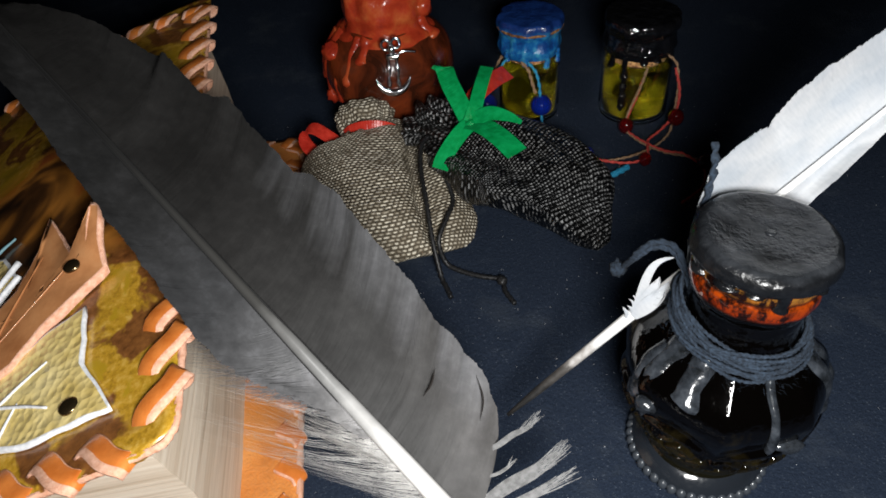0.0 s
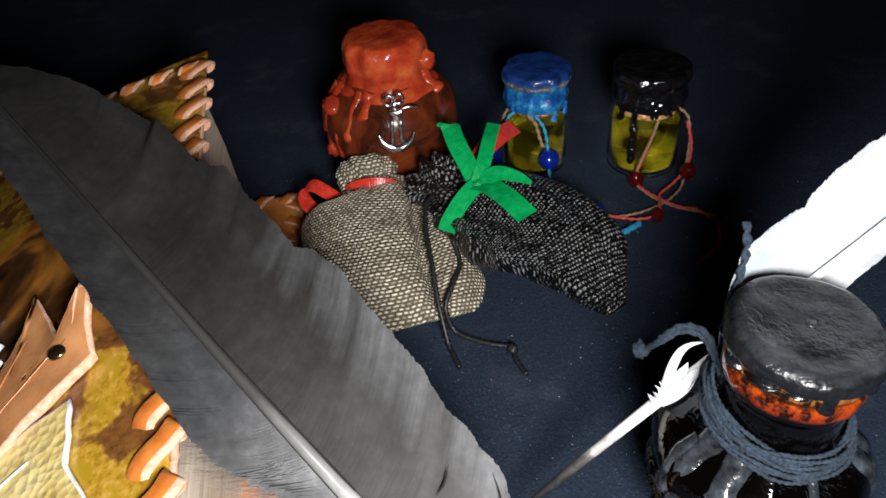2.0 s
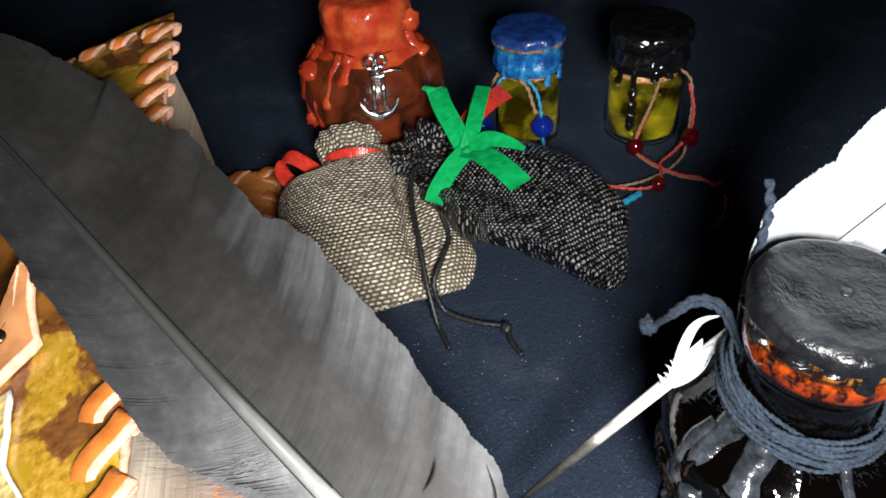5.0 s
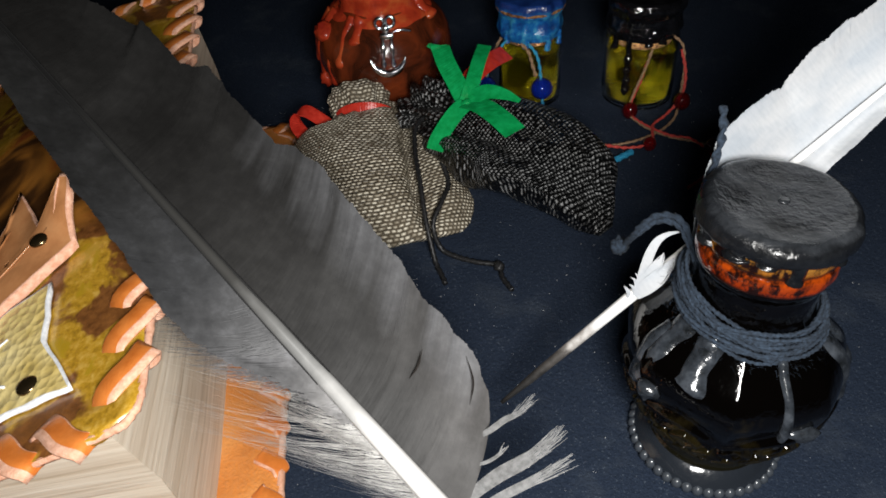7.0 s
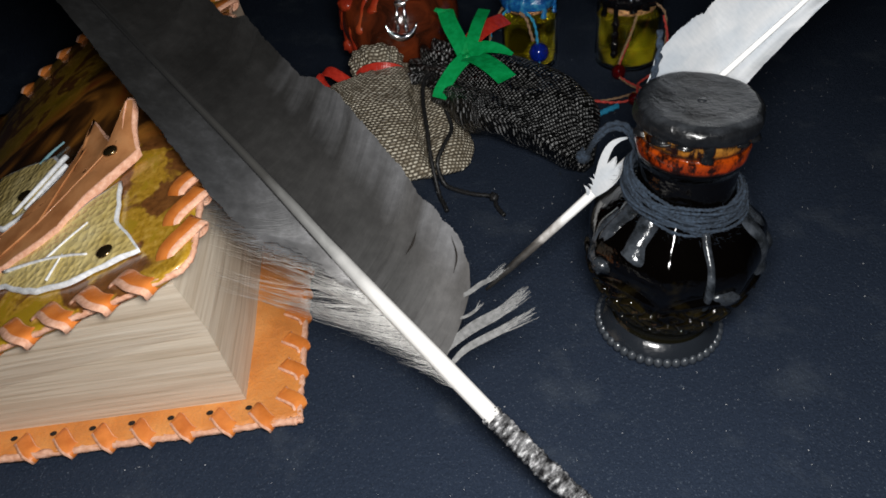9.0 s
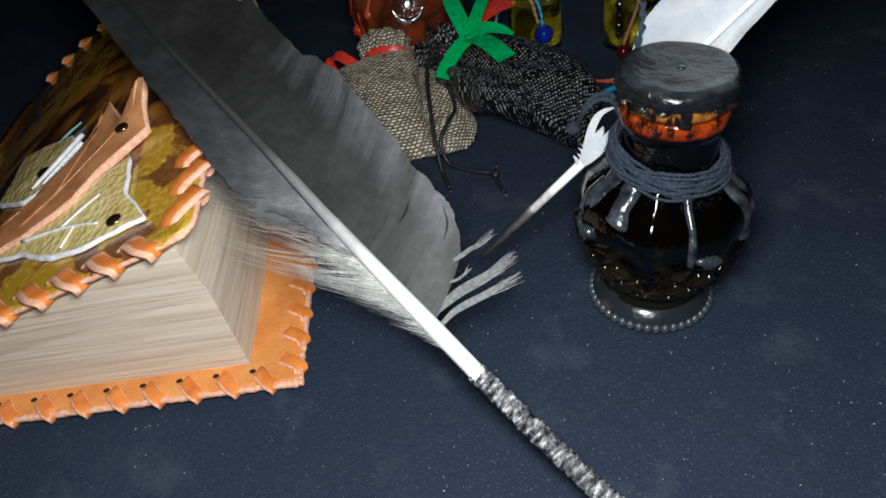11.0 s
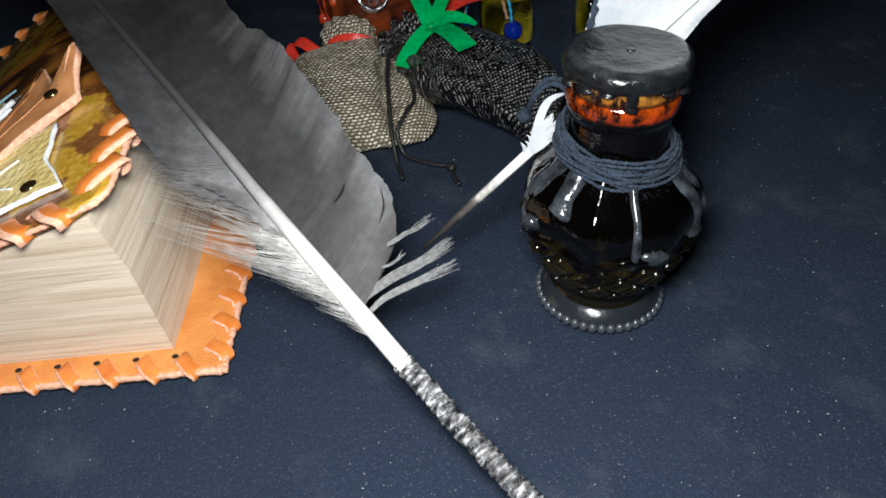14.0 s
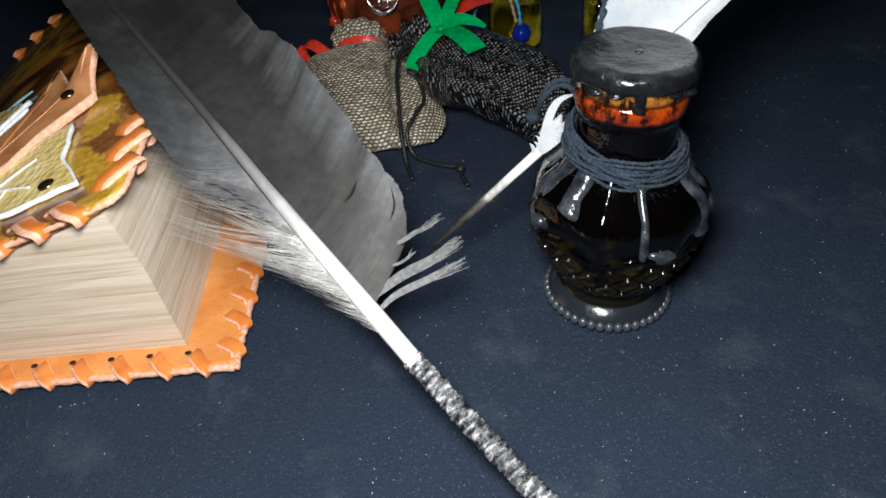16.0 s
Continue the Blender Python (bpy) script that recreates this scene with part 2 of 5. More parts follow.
brown_leather = material("smooth_brown_leaf_leather", rough=0.45, coat=0.15)
v = coords(brown_leather)
colour(brown_leather, ramp(brown_leather, noise_of(brown_leather, v, 60, 5, 0.6), [(0.3, (0.34, 0.13, 0.045)), (0.55, (0.52, 0.23, 0.09)), (0.75, (0.60, 0.30, 0.13))]))
bump(brown_leather, noise_of(brown_leather, v, 700, 3), 0.2, 0.0005)
gold_leather = material("crackled_gold_leather", rough=0.36, metal=0.1)
v = coords(gold_leather)
cells = node(gold_leather, "ShaderNodeTexVoronoi", Scale=330.0)
link(gold_leather, v, cells.inputs["Vector"])
colour(gold_leather, ramp(gold_leather, noise_of(gold_leather, v, 80, 5), [(0.3, (0.58, 0.43, 0.13)), (0.7, (0.80, 0.66, 0.31))]))
bump(gold_leather, math_of(gold_leather, "ADD", cells.outputs["Distance"], noise_of(gold_leather, v, 150, 4)), 0.6, 0.0012)
white_edge = material("white_painted_edge", rough=0.6)
v = coords(white_edge)
colour(white_edge, ramp(white_edge, noise_of(white_edge, v, 600, 3), [(0.3, (0.55, 0.56, 0.58)), (0.7, (0.82, 0.83, 0.85))]))
brass = material("dark_antique_brass", (0.20, 0.14, 0.07), 0.22, 0.95)
hole_black = material("dark_hole", (0.01, 0.007, 0.005), 0.9)

# feather: dark slate vane, paler towards the quill's foot and along the broad edge, where sheen is painted in
dark_vane = material("slate_grey_feather_vane", rough=0.55)
shader(dark_vane).inputs["Specular IOR Level"].default_value = 0.2
v = coords(dark_vane)
sep = dark_vane.node_tree.nodes.new("ShaderNodeSeparateXYZ")
link(dark_vane, v, sep.inputs["Vector"])
cloudy = noise_of(dark_vane, v, 26, 4, 0.6)
# lines that follow the barbs, in soft bands and fine threads
run = math_of(dark_vane, "ADD", sep.outputs["X"], math_of(dark_vane, "MULTIPLY", sep.outputs["Y"], math_of(dark_vane, "ADD", 0.15, math_of(dark_vane, "MULTIPLY", sep.outputs["Y"], -8.75))))
lay = dark_vane.node_tree.nodes.new("ShaderNodeCombineXYZ")
link(dark_vane, run, lay.inputs["X"])
link(dark_vane, math_of(dark_vane, "MULTIPLY", sep.outputs["Y"], 0.12), lay.inputs["Y"])
bands, threads = noise_of(dark_vane, lay.outputs["Vector"], 40, 4, 0.6, 0.6), noise_of(dark_vane, lay.outputs["Vector"], 1500, 2)
along = math_of(dark_vane, "ADD", math_of(dark_vane, "MULTIPLY", sep.outputs["X"], 5.0), math_of(dark_vane, "MULTIPLY", cloudy, 0.25))
broad_side = math_of(dark_vane, "MULTIPLY", sep.outputs["Y"], -8.0)
pigment = math_of(dark_vane, "SUBTRACT", along, broad_side)
tone = ramp(dark_vane, pigment, [(0.0, (0.105, 0.101, 0.099)), (0.20, (0.060, 0.058, 0.057)), (0.40, (0.029, 0.0285, 0.028)), (0.85, (0.018, 0.0175, 0.017))])
lined = mix(dark_vane, 0.24, tone, ramp(dark_vane, bands, [(0.30, (0.5, 0.5, 0.5)), (0.5, (0.95, 0.95, 0.95)), (0.70, (1.8, 1.8, 1.82))]), "MULTIPLY")
lined = mix(dark_vane, 0.5, lined, ramp(dark_vane, cloudy, [(0.32, (0.45, 0.44, 0.43)), (0.66, (1.4, 1.4, 1.4))]), "MULTIPLY")
# sheen on the outer barbs, put into the colour in pale streaks
edge_sheen = math_of(dark_vane, "MULTIPLY", math_of(dark_vane, "SUBTRACT", math_of(dark_vane, "MULTIPLY", sep.outputs["Y"], -50.0), 0.85), math_of(dark_vane, "MULTIPLY", math_of(dark_vane, "SUBTRACT", noise_of(dark_vane, lay.outputs["Vector"], 75, 4, 0.6), 0.26), 2.1))
edge_sheen = math_of(dark_vane, "MULTIPLY", edge_sheen, ramp(dark_vane, sep.outputs["X"], [(0.09, (1, 1, 1)), (0.20, (0.14, 0.14, 0.14))]))
lined = mix(dark_vane, ramp(dark_vane, edge_sheen, [(0.16, (0, 0, 0)), (0.74, (0.62, 0.62, 0.62))]), lined, (0.19, 0.192, 0.202))
lined = mix(dark_vane, 0.38, lined, ramp(dark_vane, noise_of(dark_vane, v, 210, 6, 0.7), [(0.34, (0.55, 0.55, 0.56)), (0.52, (0.95, 0.95, 0.95)), (0.70, (1.5, 1.5, 1.5))]), "MULTIPLY")
colour(dark_vane, mix(dark_vane, 0.07, lined, ramp(dark_vane, threads, [(0.3, (0.5, 0.5, 0.5)), (0.7, (1.5, 1.5, 1.5))]), "MULTIPLY"))
bump(dark_vane, math_of(dark_vane, "ADD", math_of(dark_vane, "MULTIPLY", threads, 0.12), math_of(dark_vane, "MULTIPLY", bands, 3.0)), 0.5, 0.0008)
narrow_vane = material("grey_feather_narrow_vane", rough=0.55)
shader(narrow_vane).inputs["Specular IOR Level"].default_value = 0.2
v = coords(narrow_vane)
sep = narrow_vane.node_tree.nodes.new("ShaderNodeSeparateXYZ")
link(narrow_vane, v, sep.inputs["Vector"])
along = math_of(narrow_vane, "ADD", math_of(narrow_vane, "MULTIPLY", sep.outputs["X"], 4.7), math_of(narrow_vane, "MULTIPLY", noise_of(narrow_vane, v, 40, 4, 0.6), 0.2))
mottle = ramp(narrow_vane, noise_of(narrow_vane, v, 120, 6, 0.7), [(0.34, (0.55, 0.55, 0.56)), (0.52, (0.95, 0.95, 0.96)), (0.70, (1.6, 1.6, 1.65))])
colour(narrow_vane, mix(narrow_vane, 0.7, ramp(narrow_vane, along, [(0.36, (0.44, 0.43, 0.42)), (0.54, (0.15, 0.15, 0.153)), (0.72, (0.046, 0.047, 0.049)), (0.95, (0.021, 0.021, 0.021))]), mottle, "MULTIPLY"))
down_mat = material("pale_downy_barbs", (0.62, 0.60, 0.57), 0.8)
v = coords(down_mat)
colour(down_mat, ramp(down_mat, noise_of(down_mat, v, 220, 3), [(0.3, (0.36, 0.35, 0.34)), (0.6, (0.66, 0.65, 0.63))]))
loose_mat = material("loose_grey_barbs", rough=0.6)
v = coords(loose_mat)
colour(loose_mat, ramp(loose_mat, noise_of(loose_mat, v, 500, 3), [(0.3, (0.09, 0.09, 0.09)), (0.7, (0.20, 0.20, 0.20))]))
quill_mat = material("ivory_quill_shaft", rough=0.32, coat=0.2)
v = coords(quill_mat)
sep = quill_mat.node_tree.nodes.new("ShaderNodeSeparateXYZ")
link(quill_mat, v, sep.inputs["Vector"])
colour(quill_mat, ramp(quill_mat, math_of(quill_mat, "ADD", math_of(quill_mat, "MULTIPLY", sep.outputs["X"], 4.0), math_of(quill_mat, "MULTIPLY", noise_of(quill_mat, v, 120, 4), 0.1)), [(0.05, (0.80, 0.785, 0.76)), (0.26, (0.74, 0.73, 0.71)), (0.41, (0.22, 0.22, 0.215)), (0.55, (0.052, 0.051, 0.048)), (0.95, (0.016, 0.016, 0.016))]))
groove_mat = material("dark_feather_groove", (0.012, 0.012, 0.012), 0.8)
wrap_mat = material("black_waxed_thread_painted_glints", rough=0.26)
v = coords(wrap_mat)
# pale glints of the black thread are painted into its colour
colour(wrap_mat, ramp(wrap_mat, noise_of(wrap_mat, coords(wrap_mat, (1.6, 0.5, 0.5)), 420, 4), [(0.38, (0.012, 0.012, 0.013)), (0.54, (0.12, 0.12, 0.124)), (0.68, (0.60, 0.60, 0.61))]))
bump(wrap_mat, noise_of(wrap_mat, v, 900, 3), 0.8, 0.001)

white_vane = material("white_feather_vane", rough=0.6)
v = coords(white_vane, (1100, 300, 10))
soft = ramp(white_vane, noise_of(white_vane, coords(white_vane, (1, 3, 1)), 45, 3), [(0.35, (0.80, 0.85, 0.90)), (0.6, (1, 1, 1))])
colour(white_vane, mix(white_vane, 1.0, ramp(white_vane, noise_of(white_vane, v, 1.0, 3), [(0.25, (0.38, 0.395, 0.415)), (0.6, (0.43, 0.44, 0.455))]), soft, "MULTIPLY"))
white_quill = material("white_quill_with_inky_point", rough=0.4)
v = coords(white_quill)
sep = white_quill.node_tree.nodes.new("ShaderNodeSeparateXYZ")
link(white_quill, v, sep.inputs["Vector"])
inky = math_of(white_quill, "ADD", math_of(white_quill, "MULTIPLY", sep.outputs["X"], 12.0), math_of(white_quill, "MULTIPLY", noise_of(white_quill, v, 260, 4), 0.35))
colour(white_quill, ramp(white_quill, inky, [(0.34, (0.022, 0.021, 0.020)), (0.50, (0.075, 0.068, 0.062)), (0.60, (0.36, 0.34, 0.32)), (0.76, (0.80, 0.80, 0.79))]))

bottle_glass = material("dark_brown_bottle_glass", (0.006, 0.0045, 0.003), 0.05, ior=1.5, coat=0.2)
v = coords(bottle_glass)
sep = bottle_glass.node_tree.nodes.new("ShaderNodeSeparateXYZ")
link(bottle_glass, v, sep.inputs["Vector"])
# olive of light passing the glass below the panels is painted in, dark ink above
thin = math_of(bottle_glass, "ADD", math_of(bottle_glass, "MULTIPLY", sep.outputs["Z"], -14.0), math_of(bottle_glass, "ADD", noise_of(bottle_glass, v, 75, 3, 0.6), 0.55))
colour(bottle_glass, ramp(bottle_glass, thin, [(0.44, (0.0008, 0.0006, 0.0005)), (0.62, (0.010, 0.0075, 0.0025)), (0.82, (0.006, 0.0055, 0.003))]))
bump(bottle_glass, noise_of(bottle_glass, v, 130, 3, 0.55), 0.26, 0.0028)
foot_glass = material("smoky_foot_glass", (0.014, 0.017, 0.022), 0.2, coat=0.8)
bump(foot_glass, noise_of(foot_glass, coords(foot_glass), 260, 3), 0.25, 0.001)
bead_glass = material("pale_smoky_glass_beads", (0.045, 0.052, 0.062), 0.3, coat=0.5)
amber = material("amber_bottle_lip", (0.5, 0.12, 0.01), 0.12, transmission=0.25, coat=0.5)
v = coords(amber, (1, 1, 0.6))
sep = amber.node_tree.nodes.new("ShaderNodeSeparateXYZ")
link(amber, coords(amber), sep.inputs["Vector"])
level = ramp(amber, math_of(amber, "MULTIPLY", math_of(amber, "SUBTRACT", sep.outputs["Z"], 0.0925), 60.0), [(0.06, (0.01, 0.004, 0.002)), (0.14, (0.26, 0.026, 0.002)), (0.40, (0.33, 0.045, 0.003)), (0.46, (0.03, 0.010, 0.003)), (0.54, (0.36, 0.13, 0.015)), (0.80, (0.40, 0.19, 0.03))])
patches = noise_of(amber, coords(amber, (1, 1, 0.6)), 150, 4, 0.7)
colour(amber, mix(amber, ramp(amber, patches, [(0.45, (0, 0, 0)), (0.58, (1, 1, 1))]), (0.010, 0.003, 0.002), level))
bump(amber, noise_of(amber, v, 300, 2), 0.4, 0.001)
black_wax = material("black_sealing_wax", rough=0.3, coat=0.25)
v = coords(black_wax)
lump = noise_of(black_wax, v, 105, 5, 0.65)
sep = black_wax.node_tree.nodes.new("ShaderNodeSeparateXYZ")
link(black_wax, v, sep.inputs["Vector"])
# dull grey on the flat of the cap, black on its rim and runs
flat_grey = math_of(black_wax, "ADD", math_of(black_wax, "MULTIPLY", math_of(black_wax, "SUBTRACT", sep.outputs["Z"], 0.1108), 400.0), math_of(black_wax, "MULTIPLY", math_of(black_wax, "SUBTRACT", noise_of(black_wax, v, 75, 3), 0.5), 2.8))
colour(black_wax, mix(black_wax, ramp(black_wax, flat_grey, [(0.1, (0, 0, 0)), (0.7, (1, 1, 1))]), ramp(black_wax, lump, [(0.35, (0.002, 0.0022, 0.0026)), (0.7, (0.010, 0.011, 0.013))]), ramp(black_wax, lump, [(0.32, (0.007, 0.008, 0.009)), (0.5, (0.017, 0.019, 0.022)), (0.7, (0.034, 0.037, 0.042))])))
bump(black_wax, lump, 0.42, 0.003)
rough_ramp = ramp(black_wax, noise_of(black_wax, v, 60, 3), [(0.35, (0.14, 0.14, 0.14)), (0.65, (0.36, 0.36, 0.36))])
link(black_wax, rough_ramp, shader(black_wax).inputs["Roughness"])
# the same black wax, with its grey gloss painted in as slate
smear_wax = material("thin_wax_smears_painted_sheen", rough=0.2, coat=0.4)
v = coords(smear_wax)
smear = noise_of(smear_wax, v, 130, 4, 0.6)
colour(smear_wax, ramp(smear_wax, smear, [(0.36, (0.006, 0.007, 0.008)), (0.52, (0.024, 0.028, 0.034)), (0.70, (0.060, 0.068, 0.080))]))
bump(smear_wax, smear, 0.5, 0.002)
jet_wax = material("glossy_jet_black_wax", (0.004, 0.004, 0.005), 0.06, coat=0.8)
v = coords(jet_wax)
colour(jet_wax, ramp(jet_wax, noise_of(jet_wax, v, 150, 3), [(0.3, (0.002, 0.002, 0.0025)), (0.7, (0.006, 0.006, 0.007))]))
bump(jet_wax, noise_of(jet_wax, v, 120, 2), 0.9, 0.004)
navy_cord = material("dark_slate_cotton_cord", rough=0.95)
v = coords(navy_cord)
colour(navy_cord, ramp(navy_cord, noise_of(navy_cord, v, 900, 3), [(0.3, (0.007, 0.011, 0.018)), (0.7, (0.029, 0.046, 0.072))]))
bump(navy_cord, noise_of(navy_cord, v, 2500, 2), 0.5, 0.0006)

red_wax = material("glossy_red_wax", rough=0.25, coat=0.3)
v = coords(red_wax)
flow = noise_of(red_wax, v, 70, 4, 0.6)
colour(red_wax, ramp(red_wax, flow, [(0.3, (0.22, 0.016, 0.008)), (0.5, (0.40, 0.042, 0.014)), (0.7, (0.50, 0.11, 0.03))]))
bump(red_wax, flow, 0.45, 0.003)
red_glass = material("brown_red_wax_smeared_glass", rough=0.16, coat=0.5)
v = coords(red_glass)
flow = noise_of(red_glass, v, 48, 4, 0.6, 0.8)
colour(red_glass, ramp(red_glass, flow, [(0.35, (0.035, 0.009, 0.004)), (0.5, (0.10, 0.020, 0.007)), (0.64, (0.17, 0.031, 0.009)), (0.8, (0.27, 0.065, 0.015))]))
bump(red_glass, flow, 0.35, 0.003)
blue_wax = material("glossy_blue_wax", rough=0.28, coat=0.3)
v = coords(blue_wax)
flow = noise_of(blue_wax, v, 150, 4, 0.6)
sep = blue_wax.node_tree.nodes.new("ShaderNodeSeparateXYZ")
link(blue_wax, v, sep.inputs["Vector"])
# thick navy wax on the lid, thinner turquoise runs round the neck
thick = math_of(blue_wax, "MULTIPLY", math_of(blue_wax, "SUBTRACT", sep.outputs["Z"], 0.0585), 300.0)
colour(blue_wax, mix(blue_wax, ramp(blue_wax, thick, [(0.0, (0, 0, 0)), (1.0, (1, 1, 1))]), ramp(blue_wax, flow, [(0.36, (0.006, 0.045, 0.20)), (0.5, (0.010, 0.12, 0.36)), (0.66, (0.05, 0.30, 0.50))]), ramp(blue_wax, flow, [(0.35, (0.006, 0.022, 0.11)), (0.65, (0.012, 0.045, 0.20))])))
bump(blue_wax, flow, 0.5, 0.0025)
cork = material("brown_cork", rough=0.9)
v = coords(cork)
colour(cork, ramp(cork, noise_of(cork, v, 420, 4), [(0.35, (0.10, 0.035, 0.012)), (0.65, (0.42, 0.22, 0.09))]))
bump(cork, noise_of(cork, v, 700, 3), 0.6, 0.001)
clear_glass = material("clear_jar_glass", (0.95, 0.97, 0.95), 0.02, transmission=1.0, ior=1.45)
oil = material("yellow_green_oil_painted_glow", (0.62, 0.50, 0.02), 0.03, transmission=0.92, ior=1.33)
v = coords(oil)
# bright spots of refracted light are painted as soft blobs in dark oil
colour(oil, ramp(oil, noise_of(oil, v, 50, 1), [(0.40, (0.015, 0.013, 0.0006)), (0.64, (1.0, 0.85, 0.045))]))
silver = material("bright_silver_charm", (0.86, 0.86, 0.88), 0.14, 1.0)
blue_bead = material("blue_glass_bead", (0.006, 0.035, 0.42), 0.03, transmission=0.6, coat=0.8)
red_bead = material("dark_red_glass_bead", (0.17, 0.004, 0.006), 0.06, transmission=0.7, coat=0.7)
jute = material("jute_twine", rough=0.9)
v = coords(jute)
colour(jute, ramp(jute, noise_of(jute, v, 1200, 3), [(0.3, (0.13, 0.07, 0.035)), (0.7, (0.40, 0.26, 0.155))]))
red_thread = material("red_cotton_thread", (0.52, 0.045, 0.04), 0.75)
v = coords(red_thread)
colour(red_thread, ramp(red_thread, noise_of(red_thread, v, 900, 3), [(0.3, (0.36, 0.025, 0.022)), (0.7, (0.62, 0.08, 0.06))]))
blue_thread = material("turquoise_cotton_thread", (0.015, 0.26, 0.46), 0.75)
v = coords(blue_thread)
colour(blue_thread, ramp(blue_thread, noise_of(blue_thread, v, 900, 3), [(0.3, (0.010, 0.16, 0.32)), (0.7, (0.03, 0.34, 0.55))]))
black_cord = material("black_braided_nylon_cord", rough=0.45)
v = coords(black_cord)
colour(black_cord, ramp(black_cord, noise_of(black_cord, v, 1800, 2), [(0.40, (0.003, 0.003, 0.0035)), (0.74, (0.034, 0.034, 0.035))]))


def satin(name, low, high):
    m = material(name, rough=0.3)
    uv = coords(m, (1, 1, 1), "UV")
    s = m.node_tree.nodes.new("ShaderNodeSeparateXYZ")
    link(m, uv, s.inputs["Vector"])
    rib = math_of(m, "SINE", math_of(m, "MULTIPLY", s.outputs["Y"], 260.0))
    colour(m, ramp(m, noise_of(m, coords(m), 300, 3), [(0.3, low), (0.7, high)]))
    crease = noise_of(m, coords(m), 130, 3, 0.5)
    bump(m, math_of(m, "ADD", math_of(m, "MULTIPLY", rib, 0.05), math_of(m, "MULTIPLY", crease, 2.0)), 0.4, 0.0014)
    return m


green_satin = satin("green_satin_ribbon", (0.002, 0.24, 0.055), (0.006, 0.36, 0.10))
red_satin = satin("red_satin_ribbon", (0.46, 0.022, 0.012), (0.66, 0.05, 0.03))


def woven(name, hollow_shade, mid, bright, gloss, relief):
    """A plain weave in the surface's own thread counts: over and under threads with hollow crossings."""
    m = material(name, rough=gloss)
    uv = coords(m, (1, 1, 1), "UV")
    wob = noise_of(m, coords(m), 190, 3)
    s = m.node_tree.nodes.new("ShaderNodeSeparateXYZ")
    link(m, uv, s.inputs["Vector"])
    x = math_of(m, "ADD", s.outputs["X"], math_of(m, "MULTIPLY", wob, 1.0))
    y = math_of(m, "ADD", s.outputs["Y"], math_of(m, "MULTIPLY", wob, 0.8))
    row = math_of(m, "FLOOR", y)
    shift = math_of(m, "MULTIPLY", math_of(m, "ABSOLUTE", math_of(m, "MODULO", row, 2.0)), 0.5)
    run = math_of(m, "ADD", math_of(m, "MULTIPLY", x, 0.9), math_of(m, "ADD", shift, math_of(m, "MULTIPLY", row, 0.09)))
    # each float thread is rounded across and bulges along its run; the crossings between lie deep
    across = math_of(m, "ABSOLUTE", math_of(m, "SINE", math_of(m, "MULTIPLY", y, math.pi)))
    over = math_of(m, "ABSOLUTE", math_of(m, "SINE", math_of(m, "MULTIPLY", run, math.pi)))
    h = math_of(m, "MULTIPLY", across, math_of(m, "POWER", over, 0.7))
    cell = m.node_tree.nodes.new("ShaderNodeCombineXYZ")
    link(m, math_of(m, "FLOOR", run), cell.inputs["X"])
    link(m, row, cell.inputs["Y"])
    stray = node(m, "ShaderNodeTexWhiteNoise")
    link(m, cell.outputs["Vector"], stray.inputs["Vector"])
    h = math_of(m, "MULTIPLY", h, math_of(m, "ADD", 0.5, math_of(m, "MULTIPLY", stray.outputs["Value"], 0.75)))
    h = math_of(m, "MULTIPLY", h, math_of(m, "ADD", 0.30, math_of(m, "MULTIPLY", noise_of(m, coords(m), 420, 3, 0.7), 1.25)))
    # shade in the hollows and glints on the thread tops go into the colour
    tone_m = ramp(m, h, [(0.08, hollow_shade), (0.45, mid), (0.84, bright)])
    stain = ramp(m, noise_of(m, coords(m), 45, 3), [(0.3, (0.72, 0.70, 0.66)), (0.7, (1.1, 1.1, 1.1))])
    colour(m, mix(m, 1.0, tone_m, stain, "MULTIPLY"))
    bump(m, h, relief, 0.0012)
    return m


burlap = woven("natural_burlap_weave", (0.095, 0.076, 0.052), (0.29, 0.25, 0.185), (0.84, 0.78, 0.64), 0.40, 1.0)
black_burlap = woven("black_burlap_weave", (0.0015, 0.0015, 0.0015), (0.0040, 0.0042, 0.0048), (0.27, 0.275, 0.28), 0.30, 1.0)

# ---- the table under its black cloth, and the dark room ----
def cloth_at(i, j):
    x, y = -0.9 + 1.8 * i, -0.6 + 1.6 * j
    return (x, y, 0.0009 * noise.noise(Vector((x * 7, y * 7, 0))) - 0.0009)
tagged(part("tabletop", sheet(cloth_at, 90, 80), cloth), "smooth black cotton cloth spread over the tabletop", "tablecloth", kind="structure")


def slab(name, x0, x1, y0, y1, z0, z1, mat, label, category):
    vs = [(x, y, z) for z in (z0, z1) for y in (y0, y1) for x in (x0, x1)]
    fs = [(0, 2, 3, 1), (4, 5, 7, 6), (0, 1, 5, 4), (2, 6, 7, 3), (0, 4, 6, 2), (1, 3, 7, 5)]
    return tagged(part(name, (vs, fs), mat, smooth=False), label, category, kind="structure")


slab("floor", -2.5, 2.5, -2.5, 2.5, -0.85, -0.75, wall_paint, "dark floor of the unlit room", "floor")
slab("ceiling", -2.5, 2.5, -2.5, 2.5, 1.75, 1.85, wall_paint, "dark ceiling of the unlit room", "ceiling")
slab("wall_north", -2.5, 2.5, 2.4, 2.5, -0.75, 1.75, wall_paint, "dark plain wall of the unlit room", "wall")
slab("wall_south", -2.5, 2.5, -2.5, -2.4, -0.75, 1.75, wall_paint, "dark plain wall of the unlit room", "wall")
slab("wall_west", -2.5, -2.4, -2.4, 2.4, -0.75, 1.75, wall_paint, "dark plain wall of the unlit room", "wall")
